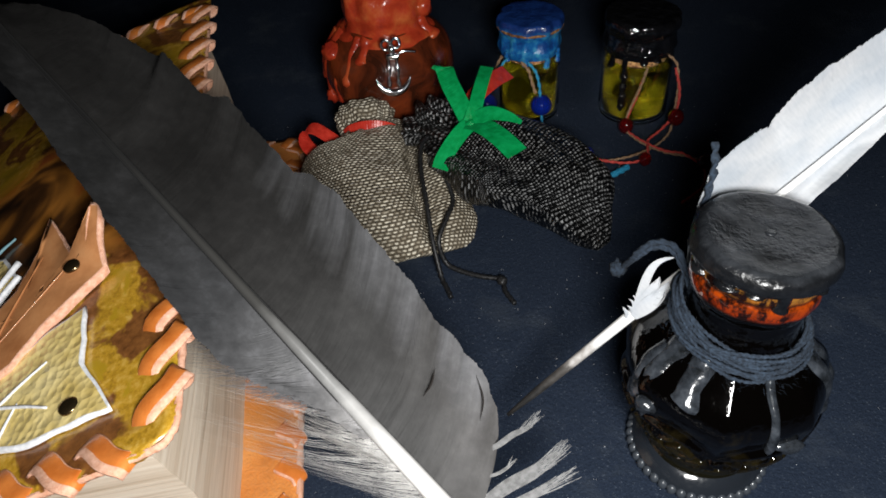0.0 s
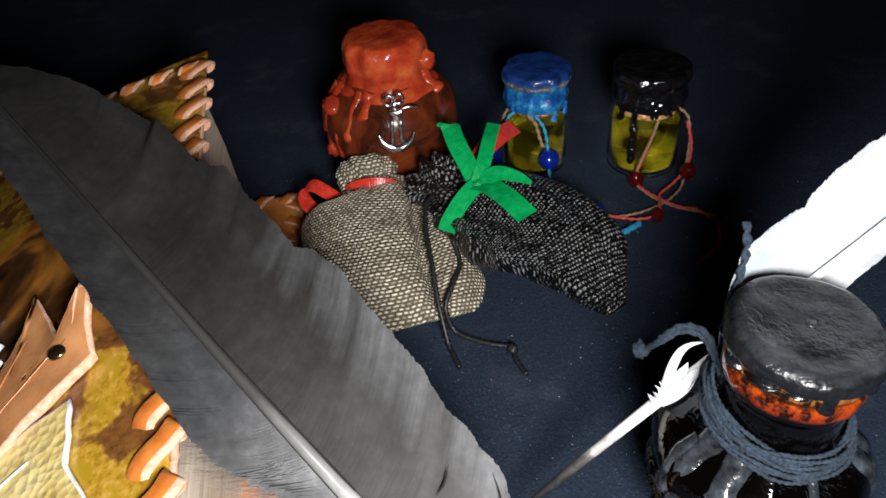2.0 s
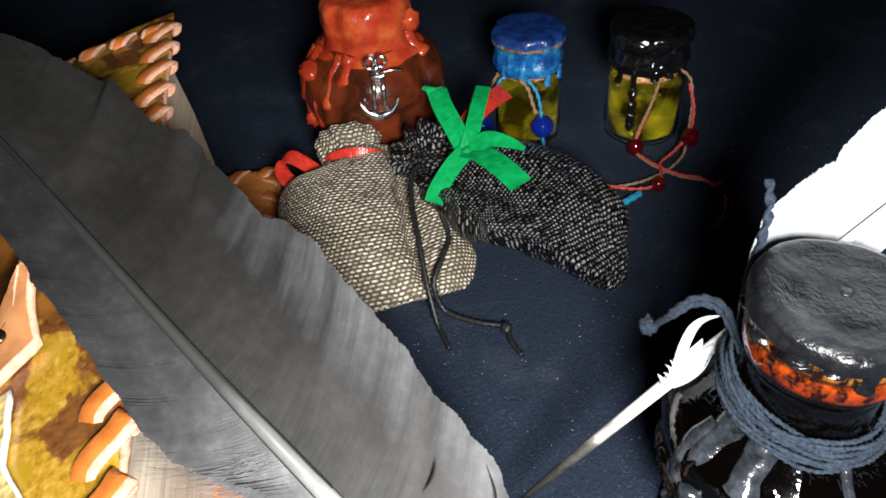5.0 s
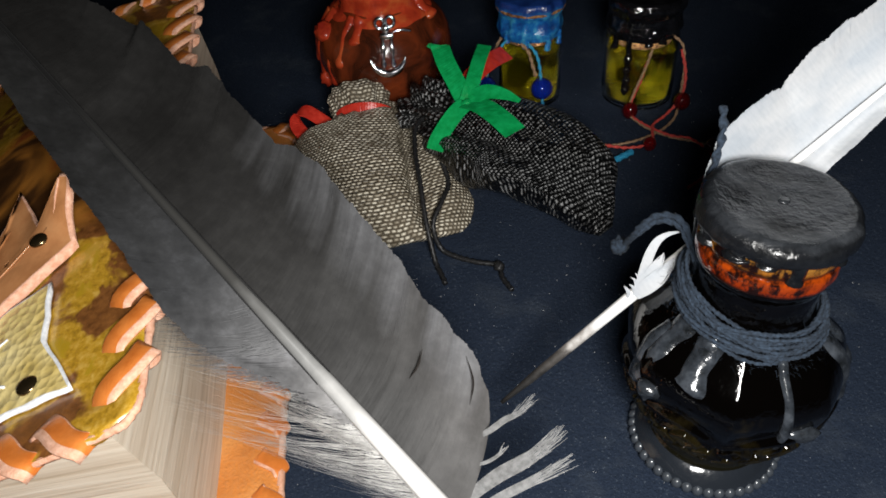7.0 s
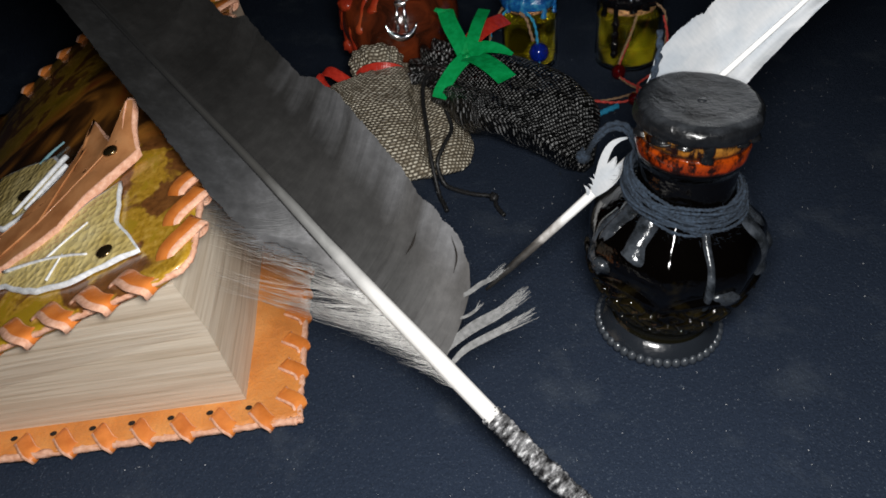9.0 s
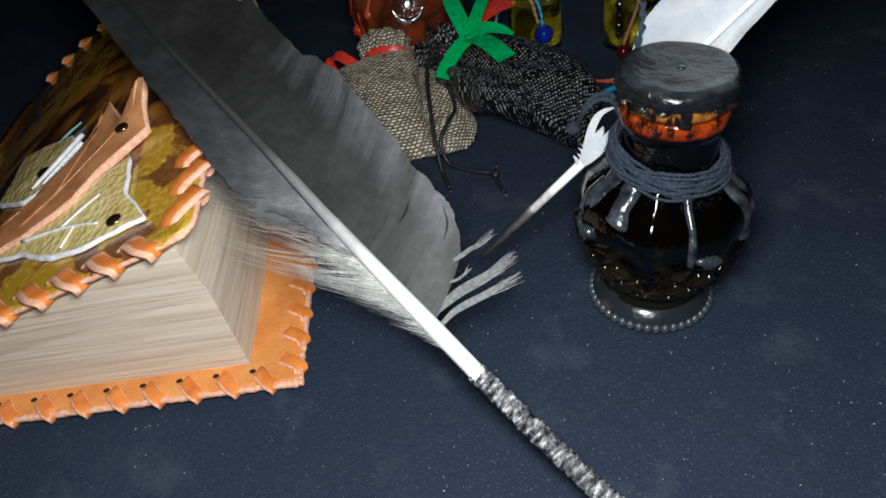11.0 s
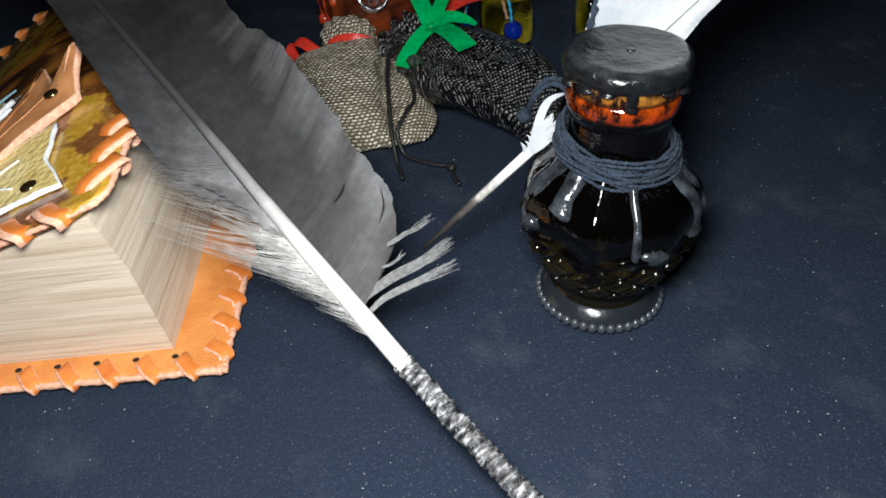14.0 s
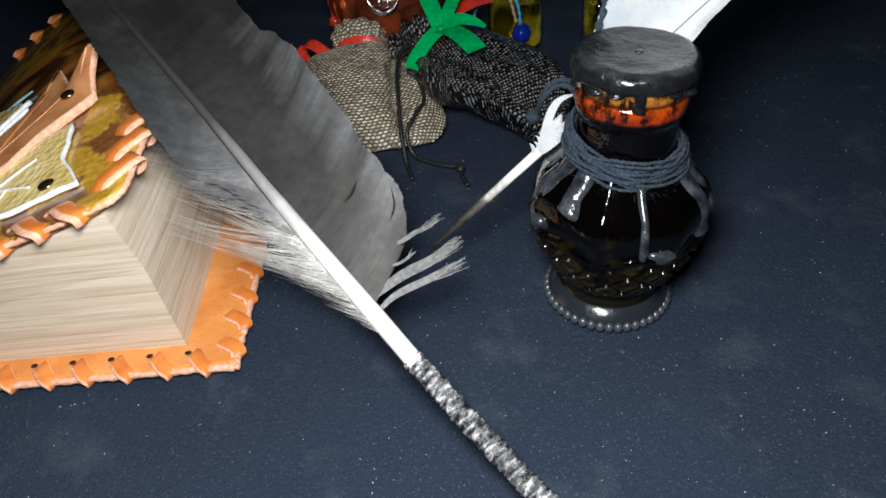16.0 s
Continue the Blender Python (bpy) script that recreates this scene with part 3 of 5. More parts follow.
slab("wall_east", 2.4, 2.5, -2.4, 2.4, -0.75, 1.75, wall_paint, "dark plain wall of the unlit room", "wall")
slab("table_board", -0.9, 0.9, -0.6, 1.0, -0.04, -0.003, wall_paint, "dark board of the table under the cloth", "table")

# ---- the thick leather book ----
book = thing("book", "thick handmade book with laced leather covers on the cloth", "book", pose(-0.0457, 0.1122, 0, 0, 0, 9.43))
LONG, WIDE, FRONT = 0.280, 0.215, 0.0035


def rim_u(vv):
    """Where the upper cover's fore edge runs, from the corner's line, with its rounded corner."""
    r = 0.0188 + 0.0150 * vv / LONG
    k = vv - FRONT
    if k < 0.010:
        r += 0.010 - math.sqrt(max(0.0001 - (0.010 - k) ** 2, 0))
    return r


def top_z(u, vv):
    """The upper cover's height: highest along the fore edge, falling towards the spine."""
    k = max(u - 0.016 - 0.0137 * vv / LONG, -0.01)
    back = 0.0862 + 0.006 * vv / LONG - 0.10 * k - 1.9 * max(k, 0) ** 2
    front = 0.0862 - 0.33 * max(k, 0)
    w = step(vv / 0.09)
    back -= 0.0030 * step((vv - 0.045) / 0.03) * (1 - step((vv - 0.165) / 0.04)) * (1 - step(k / 0.03))
    return max(front * (1 - w) + back * w, 0.012)


def cover_sheet(lift):
    def at(i, j):
        # the far corner is drawn out to a point
        vv = FRONT + (LONG + 0.017 * max(0, 1 - 3.2 * i) - FRONT) * j
        u = rim_u(vv) + (WIDE - rim_u(vv)) * i
        return (-u, vv, top_z(u, vv) + lift)
    return at


def shell(upper, lower, nu, nv):
    """Two sheets and the rim between them."""
    a, b = sheet(upper, nu, nv), sheet(lower, nu, nv)
    verts, faces, uvs = joined(a, b)
    k, c = (nu + 1) * (nv + 1), nu + 1
    faces = [tuple(reversed(f)) if n < nu * nv else f for n, f in enumerate(faces)]
    ring = list(range(c)) + [c * j + nu for j in range(1, nv + 1)] + [c * nv + i for i in range(nu - 1, -1, -1)] + [c * j for j in range(nv - 1, 0, -1)]
    for p, q in zip(ring, ring[1:] + ring[:1]):
        faces.append((p, q, q + k, p + k))
    return verts, faces, uvs


top_cover = part("top_cover", shell(cover_sheet(0), cover_sheet(-0.0028), 48, 64), cover_art, book, "ochre, brown and black marbled leather cover")


def low_sheet(z):
    def at(i, j):
        u, vv = WIDE * i, 0.276 * j
        wave = 0.0007 * math.sin(vv * 380) if i == 0 else 0
        return (-u + wave, vv + (0.0007 * math.sin(u * 380) if j == 0 else 0), z + 0.0006 * noise.noise(Vector((u * 40, vv * 40, 3))))
    return at


bottom_cover = part("bottom_cover", shell(low_sheet(0.0042), low_sheet(0.0012), 60, 80), tan_leather, book, "orange tan leather cover")


def page_face(i, j):
    # around the block: front, fore edge, back, spine
    u0, u1, v0, v1 = 0.0225, 0.205, 0.0135, 0.262
    s = (i * 4) % 4
    k, f = int(s), s - int(s)
    u, vv = [(u1 + (u0 - u1) * f, v0), (u0, v0 + (v1 - v0) * f), (u0 + (u1 - u0) * f, v1), (u1, v1 + (v0 - v1) * f)][k]
    u += 0.0075 * max(vv - 0.05, 0) / 0.212 * (0.205 - u) / 0.1825
    # the edges bow out to half height and draw in above it
    du = table_of([(0, 0.0), (0.6, 0.0022), (1, 0.0050)], j)
    dv = table_of([(0, 0.0), (0.6, -0.0026), (1, -0.0075)], j)
    z = 0.0042 + (top_z(u + du + 0.002, max(vv + dv, 0)) - 0.0045 - 0.0042) * j
    return (-(u + du), vv + dv, z)


part("page_block", sheet(page_face, 160, 10, around=True, caps=True), page_edge, book, "pale wood-grained page edges", smooth=False)


def lace(edge, q, upper):
    """One strap of the lacing round a cover's edge at q along it: out of its hole, over the edge and under."""
    prof = [(0.0105, -0.0012), (0.0100, 0.0008), (0.0070, 0.0022), (0.0030, 0.0024), (0.0004, 0.0018), (-0.0008, -0.0004), (-0.0004, -0.0030), (0.0018, -0.0042)]
    if not upper:
        prof = [(0.0085, -0.0010), (0.0080, 0.0002), (0.0055, 0.0006), (0.0028, 0.0007), (0.0006, 0.0005), (-0.0001, -0.0008), (0.0001, -0.0024), (0.0014, -0.0032)]
    elif edge == "fore" and 0.060 < q < 0.185:
        # pressed flat under the feather
        prof = [(d, h * 0.15 - 0.0014) for d, h in prof]
    elif upper:
        prof = [(d, h * 0.55 if h > 0 else h) for d, h in prof]
    pts, inner = [], []
    jitter = 0.0012 * noise.noise(Vector((q * 310, 7 if upper else 2, 1 if edge == "fore" else 4)))
    for k, (d, h) in enumerate(prof):
        f = min(k / 4.5, 1.15)
        slide = (-0.0075 + 0.0150 * f + jitter) if upper else (-0.0042 + 0.0086 * f + jitter)
        if edge == "fore":
            vv = q - slide if not upper else q + slide
            u = d + (rim_u(max(vv, 0.0155)) if upper else 0)
        else:
            u, vv = q - slide, d + (FRONT if upper else 0)
        z = (top_z(u, max(vv, 0)) if upper else 0.0042) + h
        pts.append((-u, vv, z))
    side = ((0.77, -0.64, 0) if upper else (-0.6, -0.8, 0)) if edge == "fore" else (-0.52, -0.85, 0)
    return band(pts, 0.0080 if upper else 0.0066, side, 0.0012 if upper else 0.0009, 18, (0.05, 0.32) if upper else (0.04, 0.14))


def punched(u, vv, z, r=0.0017):
    def at(i, j):
        a = 2 * math.pi * i
        return (-u + r * j * math.cos(a) * 1.2, vv + r * j * math.sin(a), z)
    return sheet(at, 10, 2, around=True)


def rim_point(u, vv):
    return (-u, vv, top_z(u, vv) - 0.0012)


part("raw_rim", tube([rim_point(0.205 - 0.018 * k, FRONT + 0.0004) for k in range(10)] + [rim_point(rim_u(0.0050) + 0.0010, 0.0050), rim_point(rim_u(0.0080), 0.0080)] + [rim_point(rim_u(0.0135 + 0.03 * k), 0.0135 + 0.03 * k) for k in range(9)], 0.0012, 260, 8, wobble=0.0005), raw_edge, top_cover, "frayed pink raw leather edge")
part("raw_rim", tube([(-WIDE + 0.004, 0.0003, 0.0030), (-0.15, 0.0004, 0.0031), (-0.08, 0.0003, 0.0030), (-0.01, 0.0004, 0.0030), (-0.0010, 0.0010, 0.0030), (-0.0003, 0.010, 0.0030), (-0.0004, 0.10, 0.0031), (-0.0003, 0.18, 0.0030), (-0.0004, 0.272, 0.0030)], 0.0015, 260, 8, wobble=0.0009), raw_edge, bottom_cover, "frayed pink raw leather edge")
for q in [0.0210 + 0.0172 * k for k in range(10)] + [0.1930 + 0.0198 * k for k in range(5)]:
    part("lace", lace("fore", q, True), [lace_orange, raw_edge], top_cover)
for k in range(17):
    part("lace", lace("fore", 0.012 + 0.0158 * k, False), [lace_orange, raw_edge], bottom_cover)
for k in range(5):
    q = 0.007 + 0.0158 * k
    pts = [(-q - 0.004, 0.2670, 0.0044), (-q - 0.002, 0.2690, 0.0054), (-q + 0.001, 0.2735, 0.0054), (-q + 0.003, 0.2765, 0.0040), (-q + 0.004, 0.2758, 0.0016)]
    part("lace", band(pts, 0.0068, (1, -0.4, 0), 0.0010, 14, (0.05, 0.25)), [lace_orange, raw_edge], bottom_cover)
for k in range(12):
    q = 0.0425 + 0.0158 * k
    part("lace", lace("front", q, True), [lace_orange, raw_edge], top_cover)
    part("lace", lace("front", 0.016 + 0.0158 * k, False), [lace_orange, raw_edge], bottom_cover)
    part("lace_hole", punched(0.0205 + 0.0158 * k, 0.0082, 0.0052, 0.0012), hole_black, bottom_cover)
for k in range(10):
    q = 0.045 + 0.0158 * k
    pts = [(-q, LONG - 0.010, top_z(q, LONG) - 0.001), (-q + 0.002, LONG - 0.007, top_z(q, LONG) + 0.002), (-q + 0.005, LONG - 0.001, top_z(q, LONG) + 0.002), (-q + 0.007, LONG + 0.0015, top_z(q, LONG) - 0.001), (-q + 0.008, LONG, top_z(q, LONG) - 0.004)]
    part("lace", band(pts, 0.0066, (1, 0.3, 0), 0.0014, 14, 0.22), [lace_orange, raw_edge], top_cover)


def leaf(name, outline, lift, thick, mats, label, curl=None, rim=0.0014):
    """A cut leather leaf on the cover, from its outline in millimetres (towards the spine, along the fore edge)."""
    me_verts, faces, slots = [], [], []
    pts = smooth_corner([Vector((a / 1000, b / 1000)) for a, b in outline])
    n = len(pts)
    centre = sum(pts, Vector((0, 0))) / n
    rings = [1.0, 1.0, 0.97, 0.8, 0.6, 0.4, 0.2]
    for r, k in enumerate(rings):
        for p in pts:
            q = centre + (p - centre) * k
            if r == 2:
                q = p + (centre - p).normalized() * rim
            z = top_z(q.x, q.y) + (lift if r else 0.0006) + (thick if r > 0 else 0) + 0.0006 * noise.noise(Vector((q.x * 90, q.y * 90, 5))) * (r > 0)
            if curl:
                z += curl(q.x, q.y)
            me_verts.append((-q.x, q.y, z))
    for r in range(len(rings) - 1):
        for i in range(n):
            a, b = r * n + i, r * n + (i + 1) % n
            faces.append((a, b, b + n, a + n))
            slots.append(1 if r < 2 else 0)
    last = (len(rings) - 1) * n
    faces.append(tuple(last + i for i in range(n)))
    slots.append(0)
    return part(name, (me_verts, faces, [(0, 0)] * len(me_verts), slots), mats, book, label)


def smooth_corner(pts):
    """Fills the straight runs of an outline with points, a little wavy."""
    out = []
    for a, b in zip(pts, pts[1:] + pts[:1]):
        for k in range(7):
            p = a + (b - a) * k / 7
            p += Vector((noise.noise(Vector((p.x * 170, p.y * 170, 0))), noise.noise(Vector((p.x * 170, p.y * 170, 9))))) * 0.0007
            out.append(p)
    return out


def tip_curl(u, vv):
    return 0.013 * step((vv - 0.076) / 0.028) * step((0.075 - u) / 0.02) + 0.003 * step((vv - 0.09) / 0.03)


gold_leaf = leaf("leaf_applique", [(57.2, 66.8), (54.5, 44.2), (40.7, 22.4), (57, 21.6), (68.4, 20), (83.5, 22.9), (90, 26), (102, 34.4), (118, 40), (128, 55), (100, 56), (81.9, 54), (69.2, 62.4)], 0.0012, 0.0011, [gold_leather, white_edge], "crackled gold leather leaf with a white edge")
brown_leaf = leaf("leaf_applique", [(128, 42), (105.8, 43), (93.2, 46), (81.9, 51), (70, 64), (51.3, 80.5), (53, 88), (52.7, 99.8), (55.5, 101), (60, 88), (66, 92), (81.4, 118.8), (83, 103), (88.1, 86.7), (100.7, 73.6), (112, 62), (130, 58)], 0.0030, 0.0014, [brown_leather, raw_edge], "smooth brown leather leaf with curled raw edges", tip_curl)
pale_leaf = leaf("leaf_applique", [(141.2, 129.8), (120.1, 121.4), (102.5, 113.1), (92, 97), (97.8, 83), (104.6, 75), (116, 73), (140, 90)], 0.0012, 0.0011, [gold_leather, white_edge], "crackled gold leather leaf with white painted veins")


def vein(points, over, width, parent, mat, curl=None):
    line = []
    for a, b in points:
        z = top_z(a / 1000, b / 1000) + over + (curl(a / 1000, b / 1000) if curl else 0)
        line.append((-a / 1000, b / 1000, z))
    part("vein", tube(line, lambda f: width * (1 - 0.5 * f), 16, 6, wobble=0.0001), mat, parent)


vein([(104, 42), (88, 39), (74, 35), (64, 31)], 0.0026, 0.0009, gold_leaf, white_edge)
vein([(84, 38), (76, 44), (68, 49)], 0.0025, 0.0007, gold_leaf, white_edge)
vein([(80, 26), (78, 32), (76, 37)], 0.0025, 0.0006, gold_leaf, white_edge)
vein([(90, 95), (96, 87), (105, 76)], 0.0034, 0.0013, pale_leaf, white_edge)
vein([(93, 104), (99, 94), (108, 82), (112, 78)], 0.0034, 0.0013, pale_leaf, white_edge)
teal = material("pale_teal_line", (0.16, 0.30, 0.34), 0.5)
vein([(112, 115), (108, 121), (102, 125)], 0.0016, 0.0009, pale_leaf, teal)
vein([(108, 50), (92, 60), (78, 74), (66, 86)], 0.0046, 0.0005, brown_leaf, brown_leather, tip_curl)
vein([(92, 60), (86, 78), (80, 98)], 0.0046, 0.0005, brown_leaf, brown_leather, tip_curl)
for a, b, over, owner in ((56.1, 28.7, 0.0024, gold_leaf), (64.5, 84.7, 0.0046, brown_leaf), (110.5, 90.4, 0.0024, pale_leaf)):
    z = top_z(a / 1000, b / 1000) + over + (tip_curl(a / 1000, b / 1000) if owner == brown_leaf else 0)
    part("rivet", turned([(0.0001, 0.0012), (0.0018, 0.0011), (0.0030, 0.0006), (0.0034, 0.0), (0.0034, -0.0006)][::-1], 20, None, 16), brass, owner).matrix_basis = pose(-a / 1000, b / 1000, z, 0, -10, 0)


# ---- the dark feather pen leaning on the book ----
def vane(side, ends, root_shift, a0, a1, count, width, lift, curve, ragged, seed, mat, name, parent, segs=6, down=False, rest=None, bow=0.45):
    """A vane of many barbs: each is a narrow strip from the shaft to the edge, swept towards the tip."""
    rnd = random.Random(seed)
    verts, faces = [], []
    for k in range(count):
        f = (k + rnd.random() * 0.6) / count
        a_end = a0 + (a1 - a0) * f
        full = table_of(ends, a_end)
        w = full * (1 + (ragged(a_end) if callable(ragged) else ragged) * (rnd.random() - 0.5) + 0.03 * noise.noise(Vector((a_end * 130, seed, 2))) + 0.012 * noise.noise(Vector((a_end * 700, seed, 7))))
        if w < 0.0006:
            continue
        root = a_end - root_shift * full * (1 + (0.5 * (rnd.random() - 0.5) if down else 0))
        a_end = root + (a_end - root) * w / full
        wide = width * (0.9 + 0.3 * rnd.random())
        h = lift * rnd.random()
        clump = 0.0012 * noise.noise(Vector((a_end * 95, seed, 0)))
        for s in range(segs + 1):
            t = s / segs
            x = root + (a_end - root) * ((1 - bow) * t + bow * t * t) + clump * t
            y = side * w * t
            up = rest(x) * ((1 - t) if side < 0 else 1 + 0.6 * t) if rest else 0
            x, y = x - 0.8 * up, y - 0.12 * up
            z = up + curve * (t * t) + h * t + 0.0007 * t * math.sin(a_end * 260 + seed) + (0.0060 * t * noise.noise(Vector((a_end * 45, seed, t * 1.2))) + 0.0030 * t * t * noise.noise(Vector((a_end * 120, seed, 4.0))) if not down else 0)
            half = wide * 0.5 * (1.15 - 0.9 * t if down else (1.0 if t < 0.8 else 0.75))
            if down:
                z += 0.0022 * t * noise.noise(Vector((k * 0.7, t * 1.3, seed)))
                x += 0.0065 * t * t * noise.noise(Vector((k * 0.37, t * 0.8, seed + 3)))
                y += side * 0.0015 * t * noise.noise(Vector((k * 0.53, t * 1.0, seed + 6)))
            verts += [(x - half, y, z), (x + half, y, z + 0.00012)]
            if s:
                b = len(verts) - 4
                faces.append((b, b + 1, b + 3, b + 2))
    return tagged(part(name, (verts, faces), mat, parent), kind="stuff")


def on_book(x):
    """How far the feather is bent up where it rests on the book's edge."""
    return 0.0142 * step((x - 0.060) / 0.090)


feather_pen = thing("feather_pen", "slate-grey feather pen with a thread-wrapped grip leaning on the book", "quill pen",
                    basis((-0.69994, 0.64419, 0.30838), (-0.70873, -0.57315, -0.41135), (-0.08824, -0.50647, 0.85773), (0.03234, 0.09391, 0.03145)))
RIGHT = [(0.030, 0.004), (0.0318, 0.009), (0.0335, 0.0155), (0.0360, 0.0210), (0.0395, 0.0268), (0.0455, 0.0330), (0.0535, 0.0366), (0.063, 0.0388), (0.083, 0.040), (0.100, 0.0435), (0.108, 0.0440), (0.124, 0.0455), (0.140, 0.0478), (0.154, 0.0465), (0.160, 0.0425), (0.170, 0.0432), (0.187, 0.0440), (0.203, 0.0455), (0.2175, 0.0398), (0.238, 0.0408), (0.258, 0.0345), (0.281, 0.0298), (0.305, 0.0185), (0.322, 0.006), (0.328, 0.001)]
LEFT = [(0.070, 0.004), (0.090, 0.0075), (0.105, 0.0120), (0.112, 0.0150), (0.122, 0.0178), (0.131, 0.0195), (0.145, 0.0192), (0.160, 0.0183), (0.180, 0.0168), (0.200, 0.0158), (0.230, 0.0140), (0.260, 0.0125), (0.287, 0.0100), (0.310, 0.006), (0.328, 0.001)]
DOWN = [(0.012, 0.002), (0.024, 0.0056), (0.043, 0.0098), (0.063, 0.0155), (0.074, 0.0190), (0.090, 0.0290), (0.104, 0.0360), (0.114, 0.0340), (0.124, 0.0250), (0.134, 0.0200)]
vane(-1, RIGHT, 0.50, 0.030, 0.328, 1700, 0.00062, 0.00010, -0.004, 0.008, 3, dark_vane, "broad_vane", feather_pen, 9, rest=on_book, bow=0.7)
vane(1, LEFT, 1.0, 0.070, 0.328, 960, 0.00120, 0.00004, 0.003, lambda a: 0.03 + 0.5 * max(0, (0.135 - a) / 0.065), 5, narrow_vane, "narrow_vane", feather_pen, 6, rest=on_book)
vane(1, [(a, w * 1.22) for a, w in LEFT], 1.05, 0.078, 0.150, 420, 0.00022, 0.0004, 0.0006, 0.5, 12, narrow_vane, "down", feather_pen, 8, True, on_book)
vane(1, DOWN, 1.5, 0.016, 0.134, 300, 0.00017, 0.0055, 0.004, 0.75, 8, down_mat, "down", feather_pen, 11, True)
vane(1, [(a, w * 0.55) for a, w in DOWN], 2.0, 0.018, 0.124, 330, 0.00022, 0.003, 0.002, 0.9, 9, down_mat, "down", feather_pen, 9, True)


def plume(line, width, n, seed):
    """A loose lock of barbs along a line at the foot of the vane, close together but frayed at its tip."""
    rnd = random.Random(seed)
    verts, faces = [], []
    mid = smooth_line(line, 16)
    for k in range(n):
        o, far, stray = (k + rnd.random()) / n - 0.5, 0.80 + 0.20 * rnd.random(), rnd.uniform(-1, 1)
        for s in range(17):
            f = s / 16 * far * 16
            m = min(int(f), 15)
            c = mid[m].lerp(mid[m + 1], f - m)
            d = mid[m + 1] - mid[m]
            side = Vector((-d.y, d.x, 0)).normalized()
            t = s / 16
            spread = width * (0.30 + 1.7 * t - 1.55 * t * t)
            c = c + side * (o * spread + stray * 0.0016 * max(0, t - 0.72) / 0.28) + Vector((0, 0, 0.0006 * stray * t))
            half = 0.00021 * (1.15 - 0.85 * t)
            verts += [c - side * half, c + side * half]
            if s:
                b = len(verts) - 4
                faces.append((b, b + 1, b + 3, b + 2))
    return tagged(part("loose_lock", (verts, faces), loose_mat, feather_pen), kind="stuff")


slit = [(0.0648, -0.0188, 0.0004), (0.0657, -0.0234, 0.0008), (0.0684, -0.0280, 0.0006)]
part("slit", tube(slit, lambda f: 0.0004 * math.sin(math.pi * min(max(f, 0.05), 0.95)), 12, 6), hole_black, feather_pen)
part("slit", tube([(0.0462, -0.0262, -0.0002), (0.0502, -0.0318, 0.0), (0.0573, -0.0358, -0.0002)], lambda f: 0.00030 * math.sin(math.pi * min(max(f, 0.05), 0.95)), 12, 6), hole_black, feather_pen)
plume([(0.0280, -0.0015, 0), (0.0276, -0.0100, 0), (0.0262, -0.0180, 0.0004), (0.0236, -0.0262, 0.0006), (0.0224, -0.0335, 0.0004), (0.0216, -0.0412, 0)], 0.0052, 44, 1)
plume([(0.0226, -0.0015, 0), (0.0228, -0.0093, 0), (0.0204, -0.0178, 0), (0.0174, -0.0260, 0.0003), (0.0140, -0.0370, 0)], 0.0034, 30, 2)
plume([(0.0385, -0.0200, 0), (0.0368, -0.0250, 0), (0.0358, -0.0300, 0.0004), (0.0344, -0.0345, 0.0004), (0.0338, -0.0432, 0)], 0.0022, 18, 4)
plume([(0.0330, -0.0150, 0), (0.0310, -0.0185, 0), (0.0300, -0.0225, 0.0006), (0.0302, -0.0262, 0.0008)], 0.0012, 9, 6)
shaft_r = [(-0.1, 0.0026), (0.0, 0.0032), (0.02, 0.0033), (0.05, 0.0030), (0.1, 0.0024), (0.15, 0.0016), (0.2, 0.0012), (0.33, 0.0004)]
part("shaft", tube([(x - 0.8 * on_book(x), -0.0015 * max(x, 0) / 0.328 - 0.12 * on_book(x), 0.0016 + on_book(x)) for x in [-0.002 + 0.03 * k for k in range(12)]], lambda f: table_of(shaft_r, -0.002 + 0.33 * f), 60, 12), quill_mat, feather_pen, "ivory quill shaft darkening to its tip")
for side in (-1, 1):
    line = []
    for k in range(11):
        x = 0.085 + 0.022 * k
        lift = on_book(x)
        line.append((x - 0.8 * lift, -0.0015 * x / 0.328 - 0.12 * lift + side * 0.92 * table_of(shaft_r, x), 0.0016 + lift + 0.0006))
    part("groove", tube(line, lambda f: 0.00040 - 0.0002 * f, 50, 6), groove_mat, feather_pen, "dark groove beside the shaft")
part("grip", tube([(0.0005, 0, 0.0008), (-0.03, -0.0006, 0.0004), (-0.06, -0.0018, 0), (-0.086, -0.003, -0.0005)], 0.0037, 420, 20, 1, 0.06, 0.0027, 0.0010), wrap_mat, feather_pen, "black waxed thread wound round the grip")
part("nib", tube([(-0.086, -0.003, -0.0005), (-0.094, -0.0032, -0.001), (-0.099, -0.0034, -0.0012)], lambda f: 0.0024 - 0.0020 * f, 10, 10), quill_mat, feather_pen)

# ---- the ink bottle with its cord and white quill ----
STAND = pose(0.1005, 0.1658, 0.0003, 0, 2.2, 0) @ Matrix.Diagonal((1.03, 1.03, 0.965, 1))
bottle = thing("ink_bottle", "dark brown cut-glass ink bottle sealed with black wax, on the cloth", "bottle", STAND)


